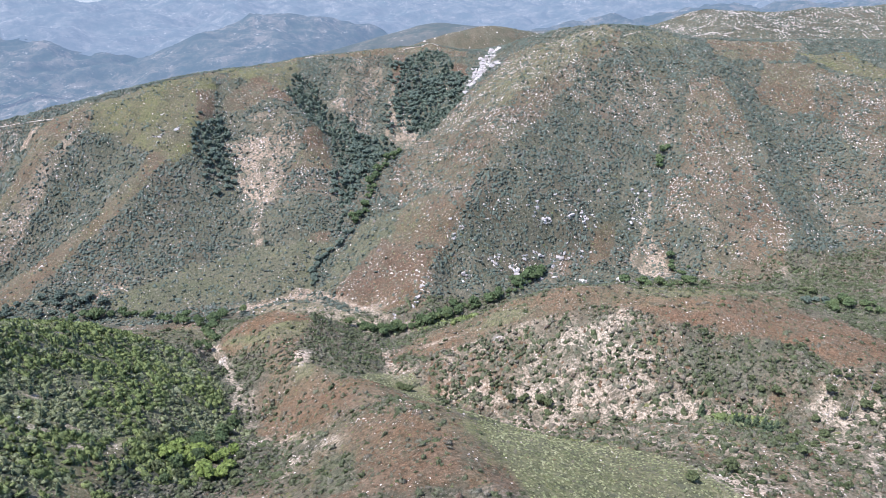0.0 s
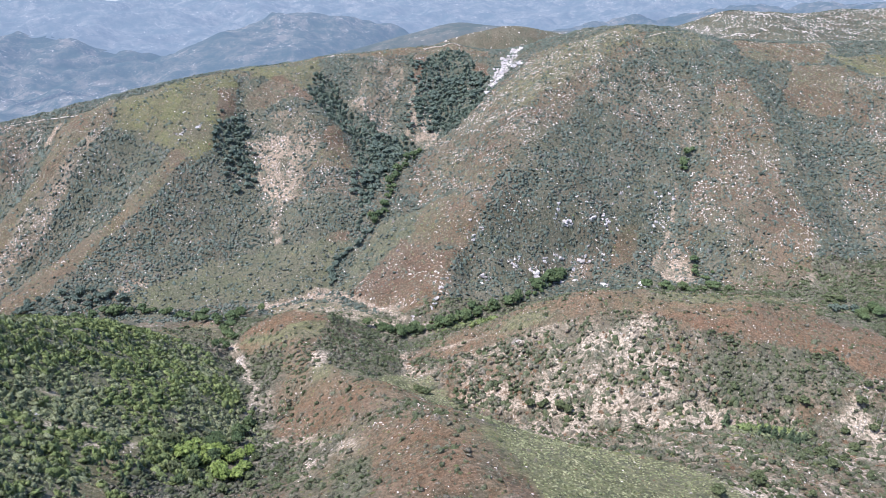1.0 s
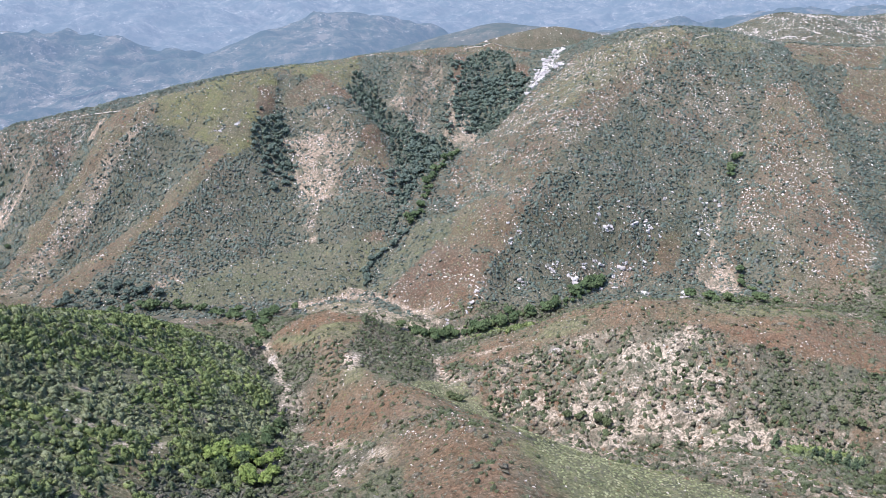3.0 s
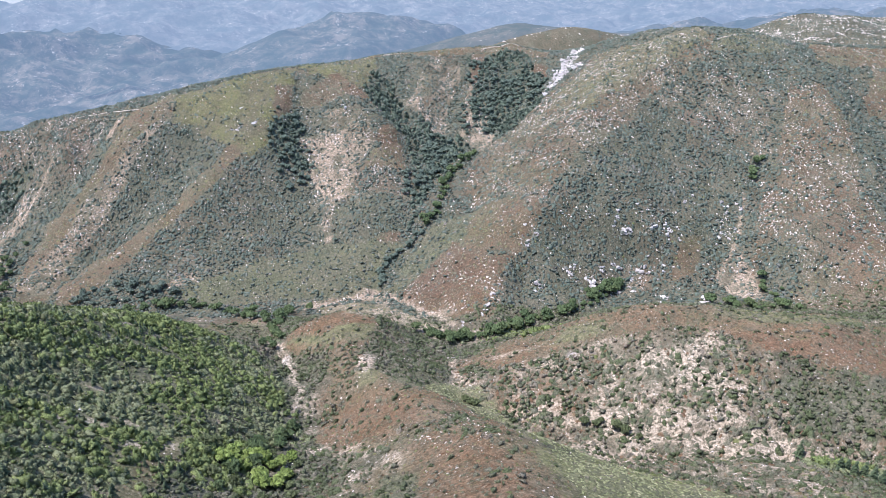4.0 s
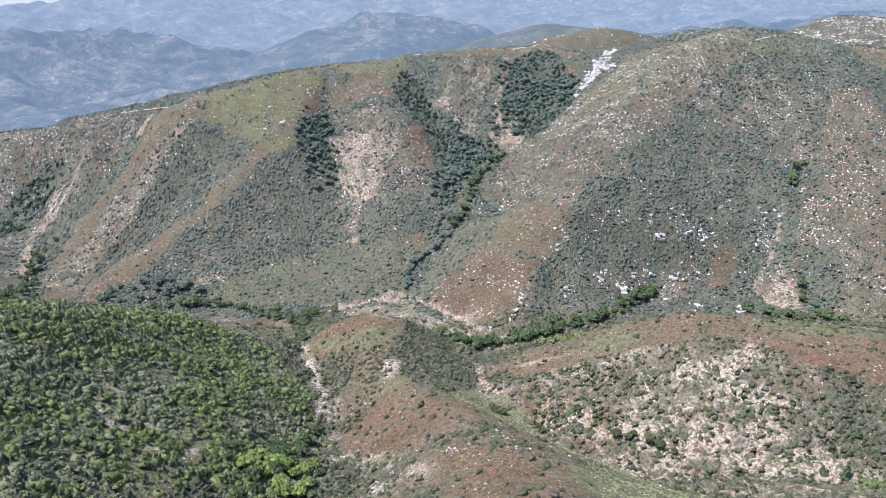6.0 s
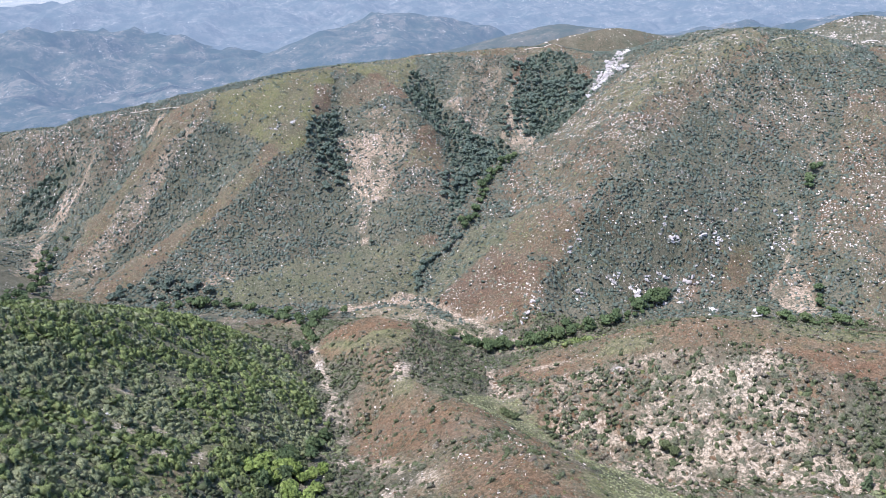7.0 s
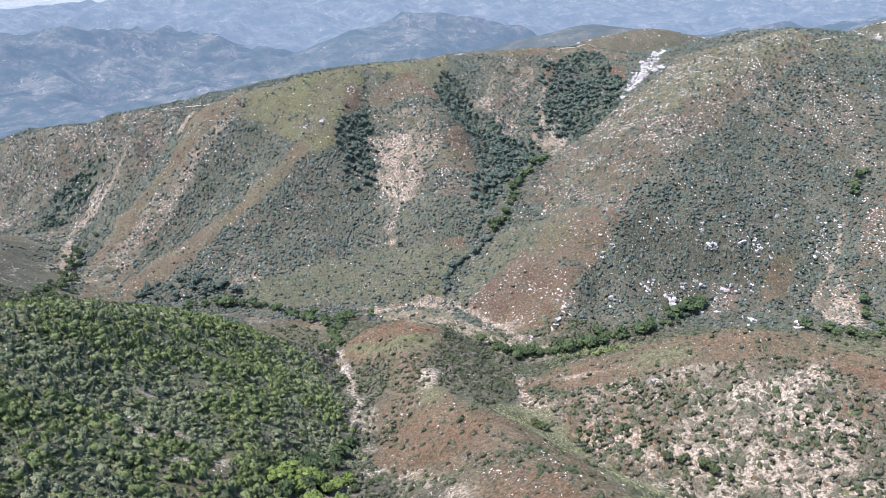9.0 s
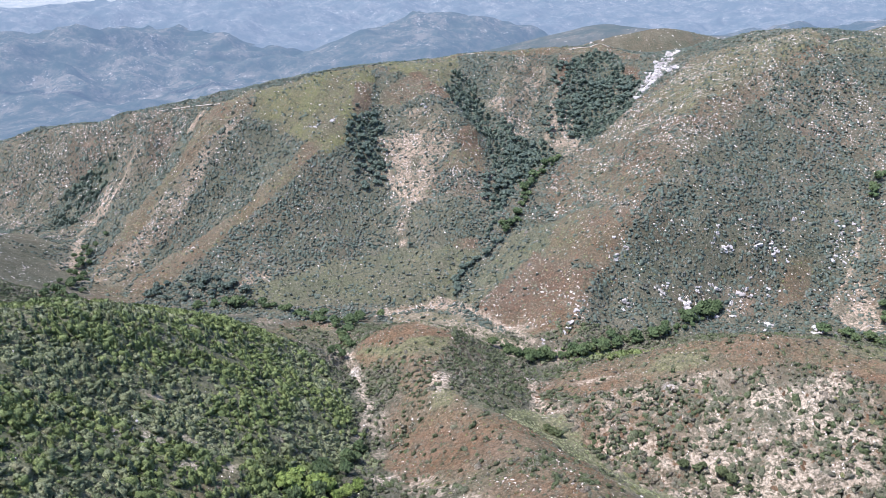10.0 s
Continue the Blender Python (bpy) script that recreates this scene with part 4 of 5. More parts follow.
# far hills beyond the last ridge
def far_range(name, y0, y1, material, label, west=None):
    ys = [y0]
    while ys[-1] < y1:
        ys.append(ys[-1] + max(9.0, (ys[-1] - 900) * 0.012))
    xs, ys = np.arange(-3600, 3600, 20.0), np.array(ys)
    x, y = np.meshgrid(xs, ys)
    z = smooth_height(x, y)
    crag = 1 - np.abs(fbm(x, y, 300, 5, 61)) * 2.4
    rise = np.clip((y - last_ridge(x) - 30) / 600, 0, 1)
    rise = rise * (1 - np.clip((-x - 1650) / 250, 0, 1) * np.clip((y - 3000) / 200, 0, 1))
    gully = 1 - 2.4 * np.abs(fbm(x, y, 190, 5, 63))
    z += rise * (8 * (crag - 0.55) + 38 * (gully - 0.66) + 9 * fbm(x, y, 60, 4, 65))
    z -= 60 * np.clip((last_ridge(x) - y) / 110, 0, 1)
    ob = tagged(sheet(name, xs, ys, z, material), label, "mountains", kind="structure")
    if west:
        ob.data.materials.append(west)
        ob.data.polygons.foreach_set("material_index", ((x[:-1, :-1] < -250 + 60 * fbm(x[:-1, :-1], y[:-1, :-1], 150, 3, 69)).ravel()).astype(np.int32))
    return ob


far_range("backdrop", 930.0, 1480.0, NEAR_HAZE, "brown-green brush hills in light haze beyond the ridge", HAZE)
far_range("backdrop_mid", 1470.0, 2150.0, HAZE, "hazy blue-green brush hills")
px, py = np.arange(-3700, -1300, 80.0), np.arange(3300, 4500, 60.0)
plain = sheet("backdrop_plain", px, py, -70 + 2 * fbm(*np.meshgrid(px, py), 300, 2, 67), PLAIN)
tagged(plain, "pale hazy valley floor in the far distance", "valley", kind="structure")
far_range("backdrop_far", 2140.0, 5000.0, HAZE_FAR, "hazy pale blue mountains and plain far away")


# ---- brush ----
def blob(rng, segments, rings, ragged, spikes=0, sprig=0.34):
    """One small shrub or stone of unit size: rings of ragged points under a crown point, and sprigs that stick out."""
    co = [(rng.normal(0, 0.1), rng.normal(0, 0.1), 1.0 + rng.normal(0, ragged * 0.5))]
    faces = []
    for r in range(rings):
        a = (r + 1) / rings * math.pi * 0.56
        turn = rng.uniform(0, 6.28)
        for s in range(segments):
            b = turn + 2 * math.pi * (s + rng.uniform(-0.25, 0.25)) / segments
            k = max(0.4, 1 + rng.normal(0, ragged))
            co.append((k * math.sin(a) * math.cos(b), k * math.sin(a) * math.sin(b), k * math.cos(a)))
    for s in range(segments):
        n = (s + 1) % segments
        faces.append((0, 1 + s, 1 + n))
        for r in range(rings - 1):
            p, q = 1 + r * segments, 1 + (r + 1) * segments
            faces += [(p + s, q + s, q + n), (p + s, q + n, p + n)]
    for _ in range(spikes):
        a, b = rng.uniform(0.05, 1.45), rng.uniform(0, 6.28)
        out = np.array((math.sin(a) * math.cos(b), math.sin(a) * math.sin(b), math.cos(a)))
        side = np.cross(out, rng.normal(0, 1, 3))
        side /= np.linalg.norm(side) + 1e-6
        up = np.array((0, 0, 1.0))
        base = len(co)
        co += [tuple(out * 0.78 - side * sprig), tuple(out * 0.78 + side * sprig), tuple(out * rng.uniform(1.05, 1.28) + up * rng.uniform(0.0, 0.2))]
        faces.append((base, base + 1, base + 2))
    return np.array(co), np.array(faces)


def scatter(name, x, y, wide, tall, material, label, category, segments, rings, ragged, seed, sink=0.15, spikes=0, kind="stuff", shapes=None, lean=0.12):
    """Many plants or stones in one mesh, resting on the ground."""
    rng = np.random.default_rng(seed)
    shapes = shapes or [blob(rng, segments, rings, ragged, spikes, 0.20 if spikes > 8 else 0.34) for _ in range(14)]
    z = height(x, y)
    turn, pick = rng.uniform(0, 2 * math.pi, len(x)), rng.integers(0, len(shapes), len(x))
    squash = rng.uniform(0.75, 1.3, len(x)) if category != "stones" else rng.uniform(0.5, 1.9, len(x))
    cos, faces, base = [], [], 0
    for k, (co, f) in enumerate(shapes):
        m = np.where(pick == k)[0]
        if not len(m):
            continue
        c, s = np.cos(turn[m])[:, None], np.sin(turn[m])[:, None]
        u, v = co[None, :, 0] * squash[m, None], co[None, :, 1] / squash[m, None]
        dx, dy = wide[m, None] * (c * u - s * v), wide[m, None] * (s * u + c * v)
        hang = np.clip(lean * (sample(dzdx, x[m], y[m])[:, None] * dx + sample(dzdy, x[m], y[m])[:, None] * dy), -1.5 * wide[m, None], 1.5 * wide[m, None])
        p = np.stack([x[m, None] + dx, y[m, None] + dy, (z[m] - sink * tall[m])[:, None] + tall[m, None] * co[None, :, 2] + hang], -1)
        cos.append(p.reshape(-1, 3))
        faces.append((f[None] + (np.arange(len(m)) * len(co))[:, None, None] + base).reshape(-1, 3))
        base += len(m) * len(co)
    return tagged(raw_mesh(name, np.concatenate(cos), np.concatenate(faces), material, category != "stones"), label, category, kind=kind)


def cone(rng):
    """A small conifer of unit size: drooping tiers, ragged, under a pointed top."""
    co, faces = [(rng.normal(0, 0.06), rng.normal(0, 0.06), 1.0)], []
    for tier, (top, low, r) in enumerate(((1.0, 0.62, 0.42), (0.74, 0.34, 0.72), (0.48, 0.02, 1.0))):
        base = len(co)
        co.append((rng.normal(0, 0.05), rng.normal(0, 0.05), top))
        turn = rng.uniform(0, 6.28)
        for s in range(6):
            b, k = turn + 1.047 * s + rng.uniform(-0.3, 0.3), r * rng.uniform(0.65, 1.2)
            co.append((k * math.cos(b), k * math.sin(b), low + rng.normal(0, 0.07)))
        faces += [(base, base + 1 + s, base + 1 + (s + 1) % 6) for s in range(6)]
    return np.array(co), np.array(faces)


def jittered(x0, x1, y0, y1, step, seed):
    rng = np.random.default_rng(seed)
    x, y = np.meshgrid(np.arange(x0, x1, step), np.arange(y0, y1, step))
    x, y = x.ravel() + rng.uniform(-0.95, 0.95, x.size) * step, y.ravel() + rng.uniform(-0.95, 0.95, x.size) * step
    m = (x < 0.77 * y + 130) & (x > -0.72 * y - 80) & (y > 120)
    return x[m], y[m], rng.uniform(0, 1, m.sum()), rng.uniform(0, 1, m.sum()), rng


def grow(zone, x0, x1, y0, y1, step, seed, segments, rings):
    x, y, u, v, rng = jittered(x0, x1, y0, y1, step, seed)
    red, grass, sage, soil, dense, _rocky = cover(x, y)
    clump = 0.5 + 0.9 * fbm(x, y, 11, 3, 81)
    bare = patch(PALE, x, y, 111)
    size = 0.52 + 1.1 * v ** 2.8 + 0.42 * clump
    hidden = (y > 470) & (sample(dzdy, x, y) < -0.35)
    near = zone == "near"
    p_dense = np.clip(dense * (0.60 + 0.7 * clump), 0, 0.97) * (1 - 0.75 * bare)
    a = u < p_dense
    green = within(GREEN, x, y, 135) > 0
    ridge = within({"near_ridge": THICK["near_ridge"]}, x, y, 127) > 0
    fresh = a & ((patch(((-170, 240, 95, 120), (-90, 240, 25, 40), (60, 436, 60, 9), (205, 244, 24, 9)), x, y, 83) > 0.4) | green | (ridge & (v > 0.15)))
    wild = (within(THIN, x, y, 123) > 0) & near
    a &= ~fresh & ~hidden & ~(wild & (v < 0.5))
    fresh &= green | (rng.uniform(0, 1, len(x)) < 0.93)
    size = np.where(wild & (v > 0.5), size * 1.05 + 0.2, size)
    size = np.where(fresh & ~green, size * np.where(v > 0.55, 1.5, 1.05), size)
    hue = fbm(x, y, 24, 4, 85) + 0.16 * rng.normal(0, 1, len(x))
    rocks = patch(((-138, 221, 7, 4), (-130, 231, 8, 3), (-118, 214, 6, 5), (-150, 250, 6, 3), (-150, 318, 8, 5), (-172, 300, 7, 4)), x, y, 87)
    fresh &= rocks < 0.5
    small = wild & ~a & ~fresh
    size = np.where(small, size * (1.2 + 0.8 * v), size)
    deep, ashen = fresh & ~green & (hue < 0.02), fresh & ~green & (hue > 0.08 - 0.10 * np.clip((x + 150) / 50, 0, 1))
    side = fresh & green & (hue > 0.0)
    ashen |= side
    size = np.where(green & fresh, 0.45 + 0.3 * v, size)
    low = fresh & green & ((v < 0.93) | (hue < 0.1))
    ashen &= ~low
    bright = fresh & ~deep & ~ashen & ~low
    rest = ~(a | fresh | ((u < p_dense) & ~wild)) & (bare < 0.4) & ~hidden
    w_red, w_grass, w_sage = 0.6 * red, 0.9 * grass, 0.30 + 0.6 * sage
    tot = w_red + w_grass + w_sage
    w = rng.uniform(0, 1, len(x))
    keep = rest & (rng.uniform(0, 1, len(x)) < np.clip(0.88 - 0.66 * soil, 0, 1))
    is_red = keep & (w < w_red / tot)
    is_grass = keep & ~is_red & (w < (w_red + w_grass) / tot)
    is_sage = keep & ~is_red & ~is_grass
    k = 0.80 if near else 1.02
    for name, m, wide, tall, mat, label, cat, seg, rg in (
        ("chaparral", a, (1.42 if near else 1.24) * k, (1.30 if near else 0.98) * k, CHAPARRAL if near else HAZED_CHAPARRAL, "dark grey-green chaparral shrubs covering the slopes", "shrubs", segments, rings),
        ("green_brush", bright, 1.20 * k, 1.30 * k, FRESH, "thick olive-green brush on the near slopes", "shrubs", 6, rings),
        ("dark_brush", deep, 1.25 * k, 1.55 * k, DEEP_LEAF, "dense dark green brush on the near ridge", "shrubs", 6, rings),
        ("grey_brush", ashen, 1.15 * k, 1.15 * k, ASH_LEAF, "pale grey-green brush on the near ridge", "shrubs", 6, rings),
        ("shoulder_scrub", low, 1.25 * k, 0.8 * k, SHOULDER_LEAF, "low yellow-green scrub on the rounded shoulder", "scrub", 5, 2),
        ("buckwheat", is_red, 0.72 * k, 0.5 * k, RED_LEAF, "low reddish-brown dried buckwheat scrub on open slopes", "scrub", 5, 1),
        ("grass_tuft", is_grass, 0.75 * k, 0.45 * k, GRASS_LEAF, "yellow-green low tufts on the ridge tops", "grass", 5, 1),
        ("sagebrush", is_sage, 0.82 * k, 0.75 * k, SAGE_LEAF, "pale grey-green sagebrush between the shrubs", "scrub", 5, 1),
    ):
        if m.sum():
            scatter(name, x[m], y[m], wide * size[m], tall * size[m] * rng.uniform(0.8, 1.25, m.sum()), mat, label, cat, seg, rg, 0.28 if near and cat == "shrubs" else 0.24, seed + 7, 0.15, (12 if name.endswith("_brush") else 10 if cat == "shrubs" else 2) if near else 1 if cat == "shrubs" else 0, lean=0.12 if near else 0.35)


grow("near", -470, 480, 125, 470, 1.75, 21, 5, 2)
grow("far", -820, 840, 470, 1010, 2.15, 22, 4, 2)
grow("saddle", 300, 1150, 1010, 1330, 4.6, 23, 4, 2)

_x, _y, _u, _v, _r = jittered(-330, -95, 150, 380, 3.3, 61)
_share = np.clip(0.62 * patch(((-180, 292, 48, 40), (-205, 250, 40, 34), (-150, 300, 30, 26)), _x, _y, 63, 0.7) + 0.04, 0, 0.8) * within({"near_ridge": THICK["near_ridge"]}, _x, _y, 127)
_m = (_u < _share * (0.55 + 0.9 * fbm(_x, _y, 12, 3, 65)))
_r = np.random.default_rng(66)
scatter("small_conifer", _x[_m], _y[_m], 0.62 + 0.6 * _v[_m], 2.2 + 2.6 * _v[_m], CONIFER_LEAF, "small dark olive conifers crowding the near hill", "trees", 5, 2, 0.2, 67, 0.05, shapes=[cone(_r) for _ in range(10)], lean=0.2)

_x, _y, _u, _v, _r = jittered(-520, 260, 560, 1000, 4.3, 71)
_k = mapped(_x, _y)
_m = (_k[4] > 0.95) & (_u < 0.30 + 0.75 * (fbm(_x, _y, 22, 3, 73) > -0.12)) & (sample(dzdy, _x, _y) > -0.35)
scatter("oak_canopy", _x[_m], _y[_m], 1.5 + 1.5 * _v[_m], 2.2 + 2.0 * _v[_m], FOREST_LEAF, "dark green oaks crowded together in the ravines", "trees", 7, 3, 0.26, 75, 0.1, 8, lean=0.4)

# ---- stones ----
def strew(x0, x1, y0, y1, step, seed, k):
    x, y, u, v, rng = jittered(x0, x1, y0, y1, step, seed)
    red, grass, sage, soil, dense, rocky = cover(x, y)
    streak = fbm(x * 1.0 + 0.35 * y, y * 0.55, 11, 4, 117)
    p = np.clip(rocky * np.where(y > 460, 1.0, 0.6) * (0.50 + 3.0 * streak) + np.where(y > 470, 0.12, 0.05) * red * (streak > 0.02) + 0.30 * soil + np.where(y > 460, 0.03, 0.025) + 0.24 * patch(BRIGHT, x, y, 113) * (fbm(x, y, 30, 4, 119) > 0.02), 0, 0.75) * (1 - 0.6 * grass)
    p = p * np.where((y > 1010) & (x < 520), 0.2, 1.0)
    m = u < p
    wide = k * (0.30 + 1.1 * v[m] ** 4 + 0.4 * np.clip(streak[m], 0, 1)) * np.where(y[m] > 1020, 1.9, 1.0)
    scatter("rubble", x[m], y[m], wide, wide * rng.uniform(0.5, 1.0, m.sum()), STONE, "pale granite stones strewn over the slopes", "stones", 5, 2 if y0 < 400 else 1, 0.24, seed, 0.2)


strew(-400, 480, 140, 470, 1.6, 31, 0.44)
strew(-860, 1150, 470, 1330, 1.9, 32, 0.95)


# ---- trees and boulders ----
def part(name, bm, material, parent, label=""):
    me = bpy.data.meshes.new(name)
    bm.to_mesh(me)
    bm.free()
    me.materials.append(material)
    ob = new(name, me)
    ob.parent = parent
    return tagged(ob, label)


def limb(bm, a, b, ra, rb, sides=6):
    """A tapered round limb from a to b."""
    a, b = Vector(a), Vector(b)
    q = (b - a).to_track_quat("Z", "Y")
    rings = [[bm.verts.new(p + q @ Vector((r * math.cos(2 * math.pi * k / sides), r * math.sin(2 * math.pi * k / sides), 0))) for k in range(sides)] for p, r in ((a, ra), (b, rb))]
    for k in range(sides):
        bm.faces.new((rings[0][k], rings[0][(k + 1) % sides], rings[1][(k + 1) % sides], rings[1][k]))
    bm.faces.new(rings[1])


def clump(bm, rng, at, size):
    """A ragged tuft of leaves."""
    v = []
    for d in ((0, 0, 1), (1, 0, 0), (0, 1, 0), (-1, 0, 0), (0, -1, 0), (0, 0, -1)):
        d = Vector(d) * size * rng.uniform(0.6, 1.35) + Vector([rng.uniform(-0.35, 0.35) * size for _ in range(3)])
        v.append(bm.verts.new(Vector(at) + d))
    for a, b, c in ((0, 1, 2), (0, 2, 3), (0, 3, 4), (0, 4, 1), (5, 2, 1), (5, 3, 2), (5, 4, 3), (5, 1, 4)):
        bm.faces.new((v[a], v[b], v[c]))


def broadleaf(name, seed, tall, wide, clumps, size, leaves, label, category):
    rng = random.Random(seed)
    root = new(name)
    bm = bmesh.new()
    fork = tall * 0.38
    limb(bm, (0, 0, -0.6), (0.05 * tall, 0, fork), tall * 0.035, tall * 0.024)
    tips = []
    for k in range(5):
        a = k * 1.257 + rng.uniform(-0.4, 0.4)
        tip = (math.cos(a) * wide * 0.55, math.sin(a) * wide * 0.55, tall * rng.uniform(0.6, 0.8))
        limb(bm, (0.05 * tall, 0, fork * rng.uniform(0.8, 1)), tip, tall * 0.017, tall * 0.006, 5)
        tips.append(tip)
    part("trunk", bm, BARK, root)
    bm = bmesh.new()
    heads = [(*t[:2], t[2], wide * rng.uniform(0.42, 0.62)) for t in tips] + [(0, 0, tall * 0.78, wide * 0.6)]
    for k in range(clumps):
        hx, hy, hz, r = heads[k % len(heads)]
        d = Vector([rng.gauss(0, 1) for _ in range(3)]).normalized() * r * rng.uniform(0.55, 1.05)
        p = (hx + d.x, hy + d.y, max(tall * 0.16, hz + d.z * 0.85))
        clump(bm, rng, p, size * rng.uniform(0.7, 1.3))
    part("crown", bm, leaves, root)
    return tagged(root, label, category)


def conifer(name, seed, tall, wide, tiers, leaves, label):
    rng = random.Random(seed)
    root = new(name)
    bm = bmesh.new()
    limb(bm, (0, 0, -0.5), (0, 0, tall * 0.96), tall * 0.022, tall * 0.004)
    part("trunk", bm, BARK, root)
    bm = bmesh.new()
    for k in range(tiers):
        f = k / (tiers - 1)
        z, r = tall * (0.14 + 0.84 * f), wide * (1 - f) ** 0.8 * rng.uniform(0.8, 1.15) + 0.06 * wide
        n = 7 if f < 0.6 else 5
        for j in range(n):
            a = 2 * math.pi * (j + rng.uniform(-0.3, 0.3)) / n + k
            q = r * rng.uniform(0.7, 1.15)
            tip = Vector((math.cos(a) * q, math.sin(a) * q, z - 0.22 * q))
            side = Vector((-math.sin(a), math.cos(a), 0)) * (0.30 * q + 0.12)
            inner = Vector((0, 0, z + 0.22 * q))
            m = Vector((math.cos(a) * q * 0.55, math.sin(a) * q * 0.55, z))
            v = [bm.verts.new(p) for p in (inner, m + side, tip, m - side, m - Vector((0, 0, 0.16 * q)))]
            bm.faces.new((v[0], v[1], v[2]))
            bm.faces.new((v[0], v[2], v[3]))
            bm.faces.new((v[4], v[2], v[1]))
            bm.faces.new((v[4], v[3], v[2]))
    part("crown", bm, leaves, root)
    return tagged(root, label, "tree")


def snag(seed, tall):
    rng = random.Random(seed)
    root = new("dead_tree")
    bm = bmesh.new()
    limb(bm, (0, 0, -0.5), (0.2, 0, tall), tall * 0.026, tall * 0.006)
    part("trunk", bm, DEADWOOD, root)
    for k in range(9):
        bm = bmesh.new()
        z, a, r = tall * rng.uniform(0.3, 0.92), rng.uniform(0, 6.28), tall * rng.uniform(0.07, 0.2)
        limb(bm, (0.1, 0, z), (math.cos(a) * r, math.sin(a) * r, z + r * 0.3), 0.06, 0.02, 4)
        part("branch", bm, DEADWOOD, root)
    return tagged(root, "bare grey burnt tree standing dead among shrubs", "dead tree")


def stand(ob, x, y, scale, turn, first, sink=0.0):
    """Puts ob, or a copy of it, on the ground."""
    z = float(height(np.array([x]), np.array([y]))[0]) - sink
    m = pose(x, y, z, 0, 0, turn)
    o = ob if first else copy_thing(ob, m)
    o.matrix_basis = m
    o.scale = (scale, scale, scale)
    return o


def plant(kinds, places, lo, hi, seed, group):
    rng = random.Random(seed)
    used = set()
    for x, y in places:
        k = rng.randrange(len(kinds))
        tagged(stand(kinds[k], x, y, rng.uniform(lo, hi), rng.uniform(0, 360), k not in used), group=group)
        used.add(k)
    for k, ob in enumerate(kinds):
        if k not in used:
            stand(ob, *places[k % len(places)], lo, 0, True)
            tagged(ob, group=group)


def inside(spots, step, share, seed):
    """Places within patches, about a step apart."""
    rng = random.Random(seed)
    out = []
    for cx, cy, rx, ry in spots:
        for i in range(int(4 * rx * ry / step ** 2 * share) + 1):
            a, r = rng.uniform(0, 6.283), math.sqrt(rng.random())
            p = (cx + rx * r * math.cos(a), cy + ry * r * math.sin(a))
            if all((p[0] - q[0]) ** 2 + (p[1] - q[1]) ** 2 > (step * 0.62) ** 2 for q in out):
                out.append(p)
    return out


willows = [broadleaf("willow", 200 + k, t, w, 66, s * 1.35, CREEK_LEAF, "bright green leafy willow tree beside the creek", "tree") for k, (t, w, s) in enumerate(((6.5, 3.0, 0.85), (5.0, 2.8, 0.8), (7.5, 3.3, 0.9), (4.2, 2.4, 0.7)))]


def along(line, step, side, seed):
    """Places beside a winding line."""
    rng = random.Random(seed)
    pts = stations({"a": [(x, y, 0) for x, y in line]}, step)
    return [(p[0] + rng.gauss(0, side), p[1] + rng.gauss(0, side)) for p in pts]


CREEK_ROWS = []
for _line, _step, _side, _seed in (
    (((-75, 301), (-76, 273), (-79, 232), (-82, 211)), 3.6, 4.5, 401),
    (((168, 513), (150, 498), (127, 479), (96, 457), (72, 447), (50, 437), (28, 435), (7, 437), (-6, 447)), 1.7, 3.0, 402),
    (((229, 473), (247, 462), (275, 464), (290, 452)), 3.2, 3.5, 403),
    (((280, 499), (282, 480), (292, 482)), 4.5, 3.0, 404),
    (((-113, 492), (-129, 472), (-147, 486), (-176, 503), (-194, 513), (-215, 517), (-238, 512), (-268, 513)), 3.0, 5.0, 405),
    (((-123, 496), (-119, 457), (-115, 421), (-111, 395)), 3.2, 3.5, 406),
    (((54, 748), (38, 727), (25, 705), (17, 677), (12, 650), (6, 628), (-2, 613)), 3.0, 3.2, 407),
    (((330, 636), (318, 619), (311, 610)), 3.0, 3.0, 408),
    (((344, 372), (371, 382), (387, 362), (407, 357)), 3.2, 5.0, 409),
    (((-430, 638), (-428, 620), (-404, 564), (-365, 490), (-321, 423)), 4.5, 6.0, 410),
):
    CREEK_ROWS += along(_line, _step, _side, _seed)
plant(willows, CREEK_ROWS[:420], 0.45, 1.2, 42, "trees along the creek and canyon floors")
poplars = [broadleaf("cottonwood", 230 + k, t, 3.0, 78, 1.05, BRIGHT_LEAF, "bright yellow-green cottonwood in the canyon bottom", "tree") for k, t in enumerate((6.5, 5.2))]
plant(poplars, inside(((-84, 232, 11, 9), (-69, 238, 8, 8), (-66, 215, 9, 9)), 5.6, 0.9, 41)[:24], 0.8, 1.2, 55, "cottonwoods of the canyon")
oaks = [broadleaf("oak", 220 + k, t, w, 60, s * 1.35, HAZED_OAK_LEAF, "dark green rounded oak on the ravine slope", "tree") for k, (t, w, s) in enumerate(((6.0, 3.4, 0.95), (5.0, 3.0, 0.9), (6.8, 3.8, 1.0)))]
RAVINE_OAKS = ((-163, 762, 18, 40), (-146, 722, 18, 34), (72, 905, 24, 30), (92, 862, 34, 34), (58, 815, 26, 34), (122, 872, 26, 26), (14, 745, 20, 40), (-10, 690, 18, 34), (-275, 538, 50, 16), (350, 392, 12, 8))
live_oaks = [broadleaf("live_oak", 225 + k, tall, w, 90, s, LIVE_OAK_LEAF, "olive-green spreading live oak on the near slope", "tree") for k, (tall, w, s) in enumerate(((5.6, 3.2, 1.0), (4.6, 2.8, 0.9)))]
